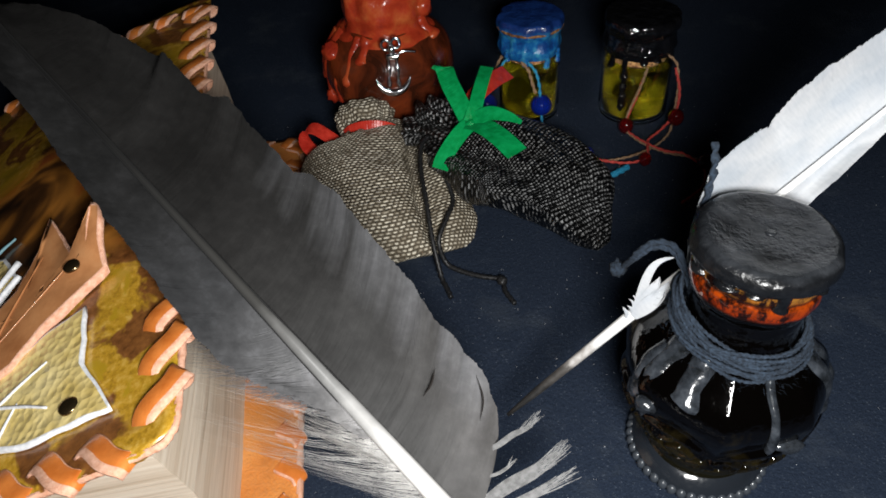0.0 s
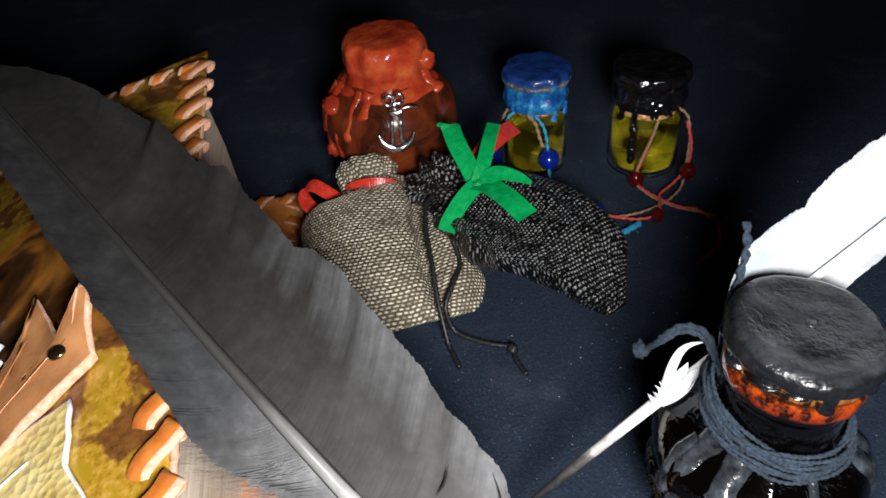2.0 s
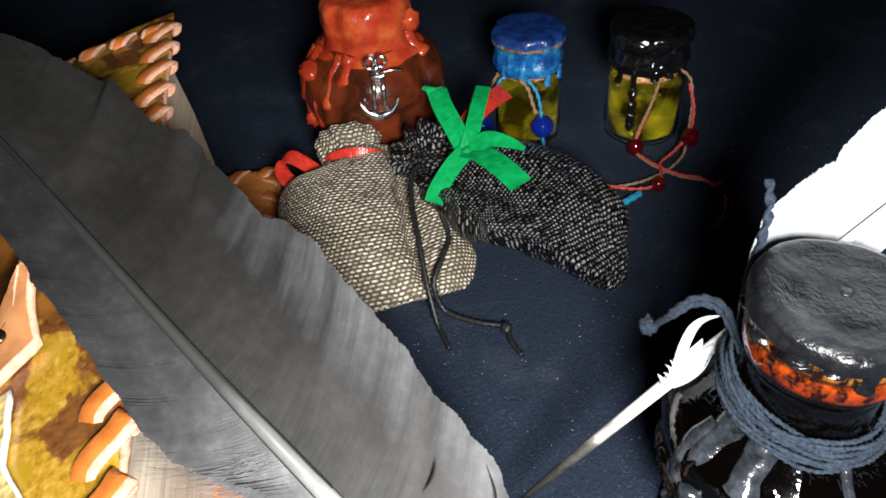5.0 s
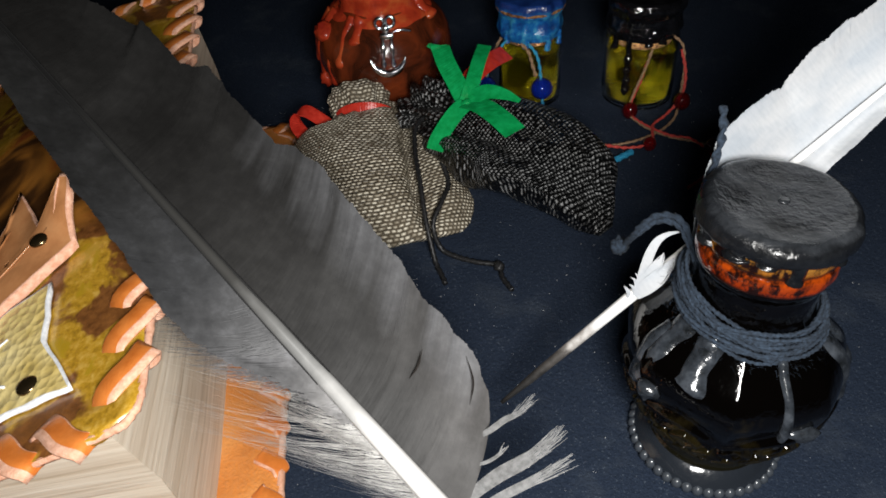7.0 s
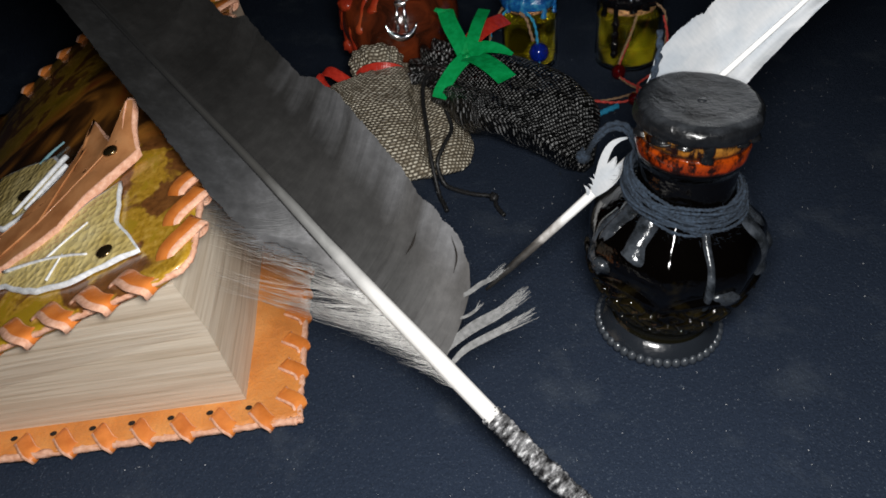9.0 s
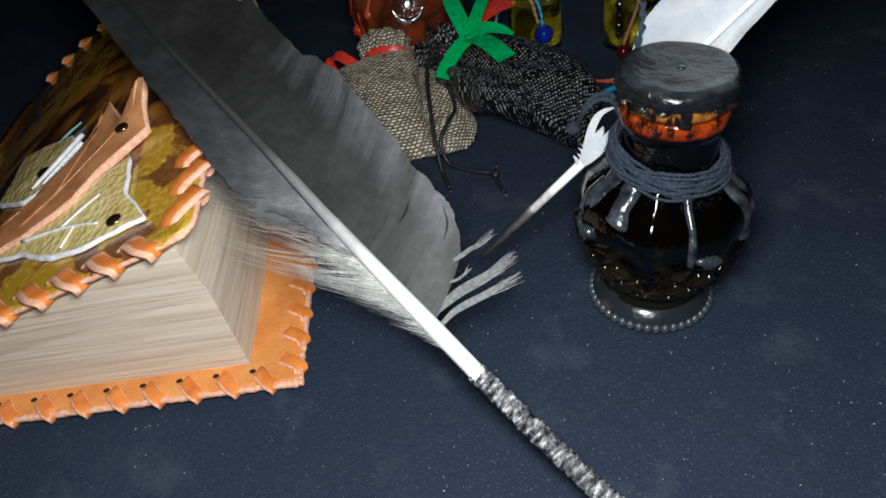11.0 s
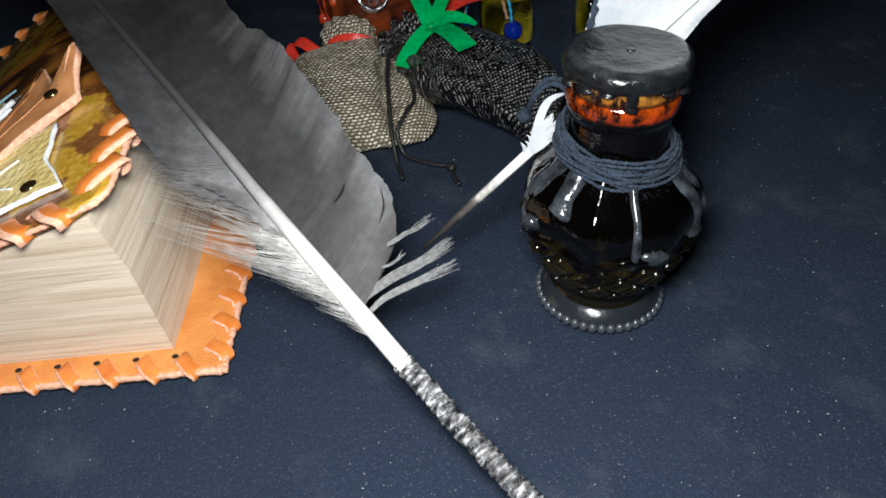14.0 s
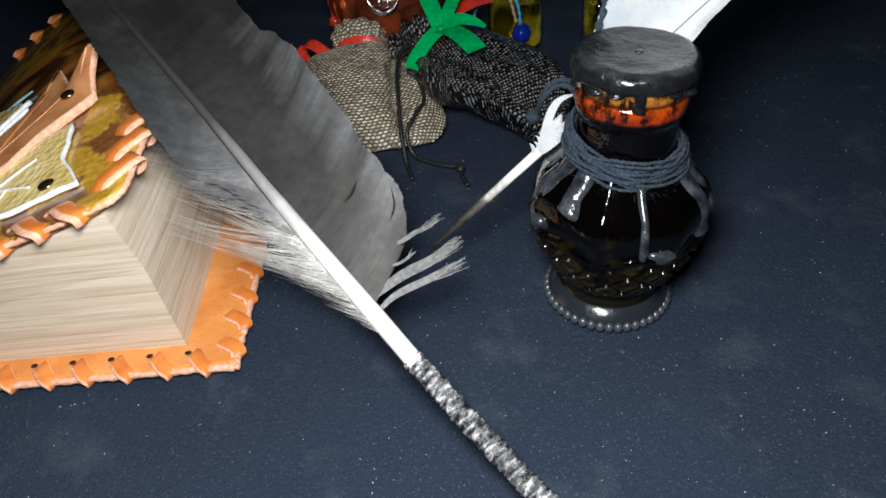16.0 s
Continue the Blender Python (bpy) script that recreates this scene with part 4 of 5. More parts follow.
def cut_glass(a, z, r):
    """Flat shoulder panels above with a lipped lower edge, raised lozenges below, a beaded foot."""
    n = 7
    f = ((a + 1.83) * n / (2 * math.pi)) % 1 - 0.5
    edge = 0.0455 - 0.0050 * (abs(f) * 2) ** 1.5
    if z > edge:
        w = step((z - edge) / 0.003) * (1 - step((z - 0.070) / 0.010))
        r *= 1 - w * 0.52 * (1 - math.cos(math.pi / n) / math.cos(2 * math.pi * f / n))
    r += 0.0009 * math.exp(-(((z - edge + 0.0006) / 0.0011) ** 2))
    if 0.017 < z < 0.044:
        w = step((z - 0.0175) / 0.002) * (1 - step((z - edge + 0.0045) / 0.002))
        p, q = (a * 13 / (2 * math.pi) + z * 84) % 1 - 0.5, (a * 13 / (2 * math.pi) - z * 84) % 1 - 0.5
        inner = min(0.5 - abs(p), 0.5 - abs(q))
        r += w * 0.0027 * (min(max((inner - 0.07) / 0.09, 0), 1) - 0.5 * min(max((inner - 0.24) / 0.06, 0), 1) - 0.4)
    return r


part("glass_body", turned([(0.0001, 0.001), (0.0215, 0.001), (0.0238, 0.0026), (0.0232, 0.005), (0.0205, 0.0085), (0.0188, 0.012), (0.0205, 0.0165), (0.0245, 0.0235), (0.0284, 0.032), (0.0312, 0.041), (0.0330, 0.049), (0.0333, 0.0545), (0.0308, 0.0605), (0.0252, 0.0665), (0.0203, 0.0725), (0.0176, 0.079), (0.0170, 0.088), (0.0172, 0.094), (0.0001, 0.0945)], 340, cut_glass, 260), bottle_glass, bottle, "dark brown glass with a diamond cut and flat shoulder panels")
part("amber_lip", turned([(0.0160, 0.0920), (0.0186, 0.0932), (0.0190, 0.0980), (0.0183, 0.1000), (0.0188, 0.1020), (0.0190, 0.1070), (0.0184, 0.1095)], 96, lambda a, z, r: r + 0.0004 * noise.noise(Vector((math.cos(a) * 5, math.sin(a) * 5, z * 300))), 40), amber, bottle, "amber glass ring showing under the wax")
foot = part("foot", turned([(0.0180, 0.0105), (0.0208, 0.0088), (0.0234, 0.0056), (0.0242, 0.0036), (0.0236, 0.0012), (0.0190, 0.0010)], 72, None, 24), foot_glass, bottle, "smoky beaded glass foot")
for k in range(44):
    a = 2 * math.pi * k / 44
    part("foot_bead", ball((0.0240 * math.cos(a), 0.0240 * math.sin(a), 0.0026), 0.0019, 8, (1, 1, 1.25)), bead_glass, foot)


def wax_edge(a, z, r):
    return r * (1 + 0.04 * noise.noise(Vector((math.cos(a) * 2.2, math.sin(a) * 2.2, z * 120))) + 0.018 * noise.noise(Vector((math.cos(a) * 7, math.sin(a) * 7, z * 260))))


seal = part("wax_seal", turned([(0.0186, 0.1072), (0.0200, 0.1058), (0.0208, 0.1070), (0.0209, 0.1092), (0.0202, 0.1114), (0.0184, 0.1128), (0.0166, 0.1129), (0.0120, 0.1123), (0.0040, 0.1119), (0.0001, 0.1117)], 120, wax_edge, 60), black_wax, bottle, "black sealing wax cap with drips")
part("wax_dimple", ball((0.001, 0.001, 0.1117), 0.0016, 10, (1, 1, 0.35), 0.4), black_wax, seal)


def bottle_r(z):
    return table_of([(0.03, 0.0275), (0.041, 0.0310), (0.049, 0.0328), (0.0545, 0.0330), (0.0605, 0.0300), (0.0665, 0.0245), (0.0725, 0.0200), (0.079, 0.0180), (0.088, 0.0174), (0.0935, 0.0186), (0.107, 0.0196), (0.110, 0.0200)], z)


def drip(degrees, top, bottom, width, parent, radius_at, mat, seed=0, sink=0.4):
    """A run of wax down a wall, with a bead at its end."""
    pts = []
    for k in range(9):
        f = k / 8
        z = top + (bottom - top) * f
        a = radians(degrees + 3 * noise.noise(Vector((f * 3, degrees, seed))))
        r = radius_at(z) - width * sink
        pts.append((r * math.cos(a), r * math.sin(a), z))
    part("wax_drip", tube(pts, lambda f: width * (0.85 + 0.2 * noise.noise(Vector((f * 3, degrees * 0.1, 1))) + 0.3 * math.exp(-((f - 0.86) / 0.12) ** 2)) * math.sqrt(max(min((1 - f) / 0.10, 1), 0.01)), 36, 12), mat, parent)


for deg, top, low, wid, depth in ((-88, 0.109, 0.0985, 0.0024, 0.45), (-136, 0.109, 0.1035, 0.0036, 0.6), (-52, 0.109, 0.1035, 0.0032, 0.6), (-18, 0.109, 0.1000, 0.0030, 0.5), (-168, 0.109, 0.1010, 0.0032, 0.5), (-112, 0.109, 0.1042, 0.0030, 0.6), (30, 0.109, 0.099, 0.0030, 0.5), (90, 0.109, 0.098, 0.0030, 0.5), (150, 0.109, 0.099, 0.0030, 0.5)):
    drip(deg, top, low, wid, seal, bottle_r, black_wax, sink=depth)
for deg, top, low, wid, depth in ((-77, 0.070, 0.0360, 0.0017, 0.55), (-132, 0.071, 0.0560, 0.0052, 0.84), (-158, 0.070, 0.0480, 0.0060, 0.85), (-166, 0.066, 0.0440, 0.0046, 0.84), (-24, 0.069, 0.0440, 0.0056, 0.86), (-8, 0.066, 0.0500, 0.0050, 0.86)):
    drip(deg, top, low, wid, bottle, bottle_r, smear_wax, sink=depth)
part("wax_drip", ball((0.0325 * math.cos(radians(-150)), 0.0325 * math.sin(radians(-150)), 0.0505), 0.0036, 12, (1, 1, 1.0), 0.5), smear_wax, bottle)
part("wax_drip", ball((0.0312 * math.cos(radians(-66)), 0.0312 * math.sin(radians(-66)), 0.0455), 0.0046, 14, (1.3, 0.5, 0.7), 0.5), smear_wax, bottle)

cord = thing("neck_cord", "dark slate cotton cord wound round the bottle neck and tied", "cord", STAND)
for k in range(15):
    z = 0.0728 + 0.00056 * k
    pts = []
    for i in range(25):
        a = 2 * math.pi * i / 24
        r = max(bottle_r(z) + 0.0008, 0.0178) + 0.0006 * (k % 4) + 0.0005 * math.sin(3 * a + k)
        pts.append((r * math.cos(a), r * math.sin(a), z + 0.0030 * math.cos(a - 2.5) + 0.0016 * math.sin(2 * a + k * 2.1) + 0.0017 * noise.noise(Vector((math.cos(a) * 1.6, math.sin(a) * 1.6, k * 3.7)))))
    part("cord_turn", tube(pts, 0.00076, 170, 8, 2, 0.5, 0.0019, 0.00035), navy_cord, cord)
for lift in (0.0, 0.0024):
    loop_pts = [(-0.0150, 0.0060, 0.0845 - lift), (-0.0190, 0.0165, 0.0905 - lift), (-0.0246, 0.0205, 0.0895 - lift), (-0.0288, 0.0215, 0.0845 - lift), (-0.0306, 0.0240, 0.0770), (-0.0315, 0.0290, 0.0690)]
    part("cord_loop", tube(loop_pts, 0.0012, 80, 10, 3, 0.4, 0.0040, 0.0003), navy_cord, cord)
part("cord_knot", ball((-0.0330, 0.0295, 0.068), 0.0030, 14, (1, 1, 1), 0.6), navy_cord, cord)
part("cord_end", tube([(-0.0145, 0.0065, 0.085), (-0.0140, 0.0160, 0.100), (-0.0100, 0.0256, 0.1150), (-0.0095, 0.0320, 0.1225)], 0.0014, 60, 10, 2, 0.55, 0.0050, 0.0005), navy_cord, cord)


rnd = random.Random(5)
verts, faces = [], []
for k in range(1100):
    a, z = rnd.random() * 6.283, rnd.uniform(0.069, 0.082)
    r = max(bottle_r(z) + 0.002, 0.0195)
    p = Vector((r * math.cos(a), r * math.sin(a), z + 0.003 * math.cos(a - 2.5)))
    d = Vector((math.cos(a) * 0.5 + rnd.uniform(-1, 1), math.sin(a) * 0.5 + rnd.uniform(-1, 1), rnd.uniform(-0.7, 0.7))).normalized() * rnd.uniform(0.0012, 0.0028)
    w = Vector((0, 0, 0.000045)) if abs(d.z) < 0.001 else Vector((0.000045, 0, 0))
    b = len(verts)
    verts += [p - w, p + w, p + d * 0.6 + w * 0.8 + Vector((0, 0, 0.0002)), p + d * 0.6 - w * 0.8 + Vector((0, 0, 0.0002)), p + d]
    faces += [(b, b + 1, b + 2, b + 3), (b + 3, b + 2, b + 4)]
tagged(part("fuzz", (verts, faces), navy_cord, cord), kind="stuff")

white_pen = thing("white_quill", "white feather quill with an inky point tied behind the bottle neck", "quill pen",
                  basis((0.7348, 0.2342, 0.6366), (-0.6328, 0.5748, 0.5189), (-0.2444, -0.7841, 0.5705), (0.0281, 0.1642, 0.0234)))
WL = [(0.084, 0.001), (0.090, 0.007), (0.097, 0.0125), (0.105, 0.0172), (0.110, 0.0200), (0.115, 0.0212), (0.125, 0.0214), (0.130, 0.0207), (0.1325, 0.0197), (0.1345, 0.0206), (0.145, 0.0221), (0.155, 0.0221), (0.165, 0.0203), (0.178, 0.0195), (0.190, 0.0175), (0.210, 0.013), (0.228, 0.007), (0.236, 0.001)]
WR = [(0.098, 0.001), (0.110, 0.006), (0.126, 0.0076), (0.140, 0.0064), (0.150, 0.0055), (0.165, 0.0045), (0.19, 0.004), (0.22, 0.003), (0.236, 0.0005)]
vane(1, WL, 0.35, 0.084, 0.236, 620, 0.0007, 0.0003, 0.0130, 0.02, 21, white_vane, "broad_vane", white_pen, 7)
vane(-1, WR, 0.9, 0.098, 0.236, 520, 0.0007, 0.0003, 0.001, 0.02, 22, white_vane, "narrow_vane", white_pen, 5)
part("shaft", tube([(0, 0, 0), (0.06, 0.0002, 0), (0.10, 0.0004, 0.0010), (0.14, 0.0005, 0.0022), (0.236, 0.0004, 0.0010)], lambda f: table_of([(0, 0.0007), (0.06, 0.0016), (0.28, 0.0021), (0.45, 0.0018), (1, 0.0004)], f), 60, 10), white_quill, white_pen, "white shaft stained with ink at its point")


def blade(line, width, n, seed):
    """A lock of white barbs along a line, broad at its middle and fine at its point."""
    rnd = random.Random(seed)
    mid = smooth_line(line, 12)
    verts, faces = [], []
    for k in range(n):
        o, far = rnd.random() - 0.5, 0.75 + 0.25 * rnd.random()
        for s in range(13):
            t = s / 12
            c = mid[min(int(12 * t * far), 11)].lerp(mid[min(int(12 * t * far) + 1, 12)], 12 * t * far - int(12 * t * far))
            nxt = mid[min(int(12 * t * far) + 1, 12)] - mid[max(int(12 * t * far) - 1, 0)]
            side = Vector((-nxt.y, nxt.x, 0)).normalized()
            c = c + side * o * width * math.sin(math.pi * (0.12 + 0.85 * t)) + Vector((0, 0, 0.0012 * o))
            half = 0.00034 * (1.1 - t)
            verts += [c - side * half, c + side * half]
            if s:
                b = len(verts) - 4
                faces.append((b, b + 1, b + 3, b + 2))
    return tagged(part("tuft", (verts, faces), white_vane, white_pen), kind="stuff")


blade([(0.061, 0.0005, 0.002), (0.0660, 0.0030, 0.003), (0.0712, 0.0062, 0.004), (0.0768, 0.0086, 0.0045), (0.0810, 0.0082, 0.0045), (0.0850, 0.0060, 0.005)], 0.0027, 60, 31)
blade([(0.060, -0.0006, 0.002), (0.066, -0.0004, 0.003), (0.072, -0.0002, 0.003), (0.0775, 0.0012, 0.003)], 0.0050, 60, 32)
blade([(0.062, 0.0004, 0.002), (0.068, 0.0020, 0.003), (0.0735, 0.0034, 0.0035), (0.0762, 0.0046, 0.0035)], 0.0034, 40, 33)
rnd = random.Random(14)
for k in range(8):
    x, far = 0.0585 + 0.0017 * k + rnd.uniform(-0.0005, 0.0005), rnd.uniform(0.5, 1.25)
    blade([(x, 0.0005 + 0.0004 * k, 0.002), (x + 0.0014 * far, 0.0005 + (0.0017 + 0.0002 * k) * far + 0.0004 * k, 0.003), (x + 0.0012 * far + rnd.uniform(-0.0006, 0.0008), 0.0005 + (0.0040 + 0.0001 * k) * far + 0.0005 * k, 0.0032)], 0.0008, 6, 40 + k)


# ---- pouches ----
def pouch_body(axis, wide, high, sharp=2.4, folds=0.0, seed=0, pitch=(0.002, 0.002), floor_z=0.0006, crease=False, ridge=False):
    """A stuffed cloth bag round an axis line: its sections are rounded boxes that sag onto the table."""
    def at(i, j):
        line = axis(j)
        ahead = (axis(min(j + 0.02, 1)) - axis(max(j - 0.02, 0))).normalized()
        side = ahead.cross(Vector((0, 0, 1))).normalized()
        up = side.cross(ahead)
        a = 2 * math.pi * i
        c, s = math.cos(a), math.sin(a)
        square = (1.5 if s > 0 else 2.8) if ridge and c < 0 else sharp
        cx = math.copysign(abs(c) ** (2 / square), c)
        sz = math.copysign(abs(s) ** (2 / square), s)
        if ridge and c < 0:
            cx *= 1 - 0.05 * step((0.75 - j) / 0.3) - 0.08 * max(-sz, 0) + 0.36 * math.exp(-(((j - 0.42) / 0.20) ** 2))
        p = line + side * cx * wide(j) + up * sz * high(j)
        if crease:
            # the stuffed corner bulges out beside the crease
            p += side * 0.0055 * max(cx, 0) ** 2 * math.exp(-(((j - 0.14) / 0.14) ** 2))
        if ridge:
            # the seam stands up along the near side, over a steep wall
            p += up * 0.0125 * max(-cx, 0) ** 2 * step(j / 0.12) * (1 - step((j - 0.55) / 0.25))
        d = noise.noise(Vector((p.x * 55, p.y * 55, p.z * 55 + seed))) * 0.0028 + folds * math.sin(a * 11 + 4 * noise.noise(Vector((j * 4, seed, 0)))) * (0.12 + step((j - 0.55) / 0.25)) * 0.0015
        if ridge and s > -0.2:
            d += 0.0022 * math.exp(-(((cx + 0.97) / 0.05) ** 2)) * step(j / 0.1) * (1 - step((j - 0.6) / 0.2)) - 0.0024 * math.exp(-(((cx + 0.70) / 0.12) ** 2)) * (1 - step((j - 0.6) / 0.2))
            d -= 0.0028 * math.exp(-(((cx - 0.20 - 0.5 * j) / 0.12) ** 2)) * (1 - step((j - 0.7) / 0.2))
        if crease and s > 0:
            d -= 0.0085 * math.exp(-(((cx - 0.52 - 0.1 * j) / 0.13) ** 2)) * step(j / 0.1) * (1 - step((j - 0.55) / 0.2))
        p += (side * cx + up * sz) * d
        if p.z < floor_z:
            p.z = floor_z + 0.0004 * noise.noise(p * 200)
        return tuple(p)
    verts, faces, _ = sheet(at, 110, 90, around=True, caps=True)
    run = [0.0]
    for k in range(90):
        run.append(run[-1] + (axis((k + 1) / 90) - axis(k / 90)).length)
    uvs = []
    for k in range(91):
        for i in range(110):
            c, s = math.cos(2 * math.pi * i / 110), math.sin(2 * math.pi * i / 110)
            girth = c * wide(k / 90) + math.copysign(1 - s, c) * high(k / 90)
            uvs.append((girth / pitch[0] + 200, run[k] / pitch[1]))
    return verts, faces, uvs


def line_at(points):
    fine_line = smooth_line(points, 200)
    def at(f):
        x = min(max(f, 0), 1) * 200
        i = min(int(x), 199)
        return fine_line[i].lerp(fine_line[i + 1], x - i)
    return at


tan_pouch = thing("burlap_pouch", "natural burlap pouch tied with red satin ribbon on the cloth", "pouch")
t_axis = line_at([(-0.0245, 0.2690, 0.0050), (-0.0285, 0.2830, 0.0110), (-0.0330, 0.3010, 0.0155), (-0.0370, 0.3250, 0.0180), (-0.0385, 0.3410, 0.0195), (-0.0410, 0.3500, 0.0215), (-0.0455, 0.3600, 0.0270), (-0.0480, 0.3690, 0.0320)])
t_wide = lambda f: table_of([(0, 0.0350), (0.03, 0.0395), (0.08, 0.0425), (0.14, 0.0435), (0.3, 0.0425), (0.5, 0.040), (0.62, 0.0365), (0.72, 0.0300), (0.79, 0.0195), (0.83, 0.0140), (0.88, 0.0155), (0.94, 0.0180), (1.0, 0.0165)], f)
t_high = lambda f: table_of([(0, 0.0015), (0.05, 0.0055), (0.15, 0.0105), (0.35, 0.0150), (0.55, 0.0160), (0.68, 0.0158), (0.76, 0.0130), (0.82, 0.0088), (0.86, 0.0088), (0.92, 0.0125), (1.0, 0.0115)], f)
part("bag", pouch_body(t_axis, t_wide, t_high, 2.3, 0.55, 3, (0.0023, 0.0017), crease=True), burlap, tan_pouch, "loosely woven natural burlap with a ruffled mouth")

dark_pouch = thing("black_burlap_pouch", "black burlap pouch tied with a green satin bow", "pouch")
d_axis = line_at([(0.0790, 0.2745, 0.0070), (0.0705, 0.2850, 0.0145), (0.0600, 0.3000, 0.0210), (0.0450, 0.3140, 0.0250), (0.0290, 0.3230, 0.0270), (0.0160, 0.3300, 0.0295), (0.0060, 0.3370, 0.0335), (-0.0030, 0.3480, 0.0325), (-0.0090, 0.3560, 0.0295)])
d_wide = lambda f: table_of([(0, 0.003), (0.08, 0.0135), (0.2, 0.0260), (0.35, 0.0348), (0.5, 0.0358), (0.62, 0.0310), (0.72, 0.0230), (0.80, 0.0180), (0.86, 0.0175), (0.93, 0.0200), (1.0, 0.0190)], f)
d_high = lambda f: table_of([(0, 0.004), (0.08, 0.0110), (0.2, 0.0165), (0.4, 0.0182), (0.55, 0.0182), (0.7, 0.0172), (0.78, 0.0140), (0.84, 0.0130), (0.92, 0.0140), (1.0, 0.0125)], f)
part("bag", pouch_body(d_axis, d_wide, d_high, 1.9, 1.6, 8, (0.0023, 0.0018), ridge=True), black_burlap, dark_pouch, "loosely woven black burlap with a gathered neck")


def ribbon(points, across, mat, owner, width=0.0082, label=""):
    return part("ribbon", band(points, width, across, 0.0004, 28, 0.06), [mat, mat], owner, label, smooth=False)


# red ribbon round the tan pouch: a band over the neck and a loop standing out beside it
ribbon([(-0.0590, 0.3530, 0.0170), (-0.0570, 0.3490, 0.0250), (-0.0500, 0.3460, 0.0318), (-0.0390, 0.3450, 0.0340), (-0.0290, 0.3470, 0.0300), (-0.0240, 0.3520, 0.0190)], (0, 0.55, 0.8), red_satin, tan_pouch, 0.0100)
ribbon([(-0.0580, 0.3470, 0.0225), (-0.0670, 0.3500, 0.0285), (-0.0740, 0.3525, 0.0315), (-0.0785, 0.3525, 0.0295), (-0.0785, 0.3470, 0.0250), (-0.0720, 0.3425, 0.0205), (-0.0600, 0.3400, 0.0160)], (0.25, 0.85, 0.2), red_satin, tan_pouch, 0.0085)
ribbon([(-0.074, 0.342, 0.016), (-0.078, 0.334, 0.009), (-0.079, 0.326, 0.003), (-0.078, 0.318, 0.0015)], (0.5, 0.3, 0.6), red_satin, tan_pouch, 0.006)
part("drawstring", tube([(-0.070, 0.346, 0.018), (-0.079, 0.342, 0.013), (-0.084, 0.332, 0.005), (-0.083, 0.320, 0.0025)], 0.0012, 50, 8, 3, 0.3, 0.003), black_cord, tan_pouch)
# green bow on the black pouch, with a red tail behind it
ribbon([(0.0150, 0.3140, 0.0550), (0.0100, 0.3240, 0.0610), (0.0050, 0.3350, 0.0660), (0.0020, 0.3450, 0.0690), (-0.0010, 0.3480, 0.0655)], lambda f: (0.9, -0.2, 0.4 - 0.5 * f), green_satin, dark_pouch, 0.0092, "green satin ribbon tied in a bow")
ribbon([(0.0150, 0.3140, 0.0560), (0.0180, 0.3220, 0.0610), (0.0210, 0.3350, 0.0650), (0.0240, 0.3500, 0.0662)], lambda f: (1, -0.1, -0.4 + 0.3 * f), green_satin, dark_pouch, 0.0070)
ribbon([(0.0150, 0.3140, 0.0555), (0.0100, 0.3090, 0.0530), (0.0050, 0.3050, 0.0480), (0.0010, 0.3010, 0.0430), (-0.0005, 0.2985, 0.0395)], lambda f: (0.8, -0.5, -0.2), green_satin, dark_pouch, 0.0086)
ribbon([(0.0155, 0.3140, 0.0555), (0.0220, 0.3080, 0.0570), (0.0300, 0.2980, 0.0565), (0.0370, 0.2890, 0.0540)], lambda f: (0.8, 0.6, 0.1), green_satin, dark_pouch, 0.0112)
ribbon([(0.0155, 0.3145, 0.0560), (0.0240, 0.3150, 0.0600), (0.0330, 0.3120, 0.0600), (0.0400, 0.3090, 0.0580)], lambda f: (-0.1, 0.8, 0.4), green_satin, dark_pouch, lambda f: 0.0086 * (1 - 0.75 * f ** 2))
part("ribbon_knot", ball((0.0152, 0.3138, 0.0550), 0.0027, 12, (1, 1, 0.9), 0.3), green_satin, dark_pouch)
ribbon([(0.0130, 0.3300, 0.0480), (0.0175, 0.3450, 0.0520), (0.0260, 0.3600, 0.0520), (0.0355, 0.3750, 0.0490)], (0.75, -0.35, -0.5), red_satin, dark_pouch, 0.0095, "red satin ribbon tail")
string_a = [(-0.0060, 0.3300, 0.0400), (-0.0110, 0.3220, 0.0380), (-0.0110, 0.3080, 0.0330), (-0.0080, 0.2900, 0.0270), (-0.0050, 0.2730, 0.0160), (-0.0010, 0.2600, 0.0030), (0.0015, 0.2540, 0.0018), (0.0040, 0.2470, 0.0015)]
string_b = [(0.0010, 0.3180, 0.0360), (0.0010, 0.3080, 0.0300), (0.0050, 0.2960, 0.0220), (0.0020, 0.2840, 0.0200), (-0.0020, 0.2740, 0.0140), (0.0010, 0.2690, 0.0040), (0.0080, 0.2650, 0.0018), (0.0180, 0.2610, 0.0015), (0.0280, 0.2580, 0.0016), (0.0300, 0.2500, 0.0015), (0.0340, 0.2420, 0.0015)]
part("drawstring", tube(string_a, 0.0014, 150, 8, 3, 0.35, 0.0032), black_cord, dark_pouch, "black braided drawstring trailing on the cloth")
part("drawstring", tube(string_b, 0.0014, 170, 8, 3, 0.35, 0.0032), black_cord, dark_pouch)
part("drawstring_knot", ball((0.0285, 0.2570, 0.0024), 0.0026, 12, (1, 1, 0.8), 0.5), black_cord, dark_pouch)


# ---- jars ----
red_jar = thing("red_wax_jar", "pot-bellied glass jar smothered in dripping red wax, on the cloth", "jar", pose(-0.0340, 0.4050, 0))


def lumpy(amount, freq, seed):
    return lambda a, z, r: r + amount * noise.noise(Vector((math.cos(a) * freq, math.sin(a) * freq, z * 55 + seed)))


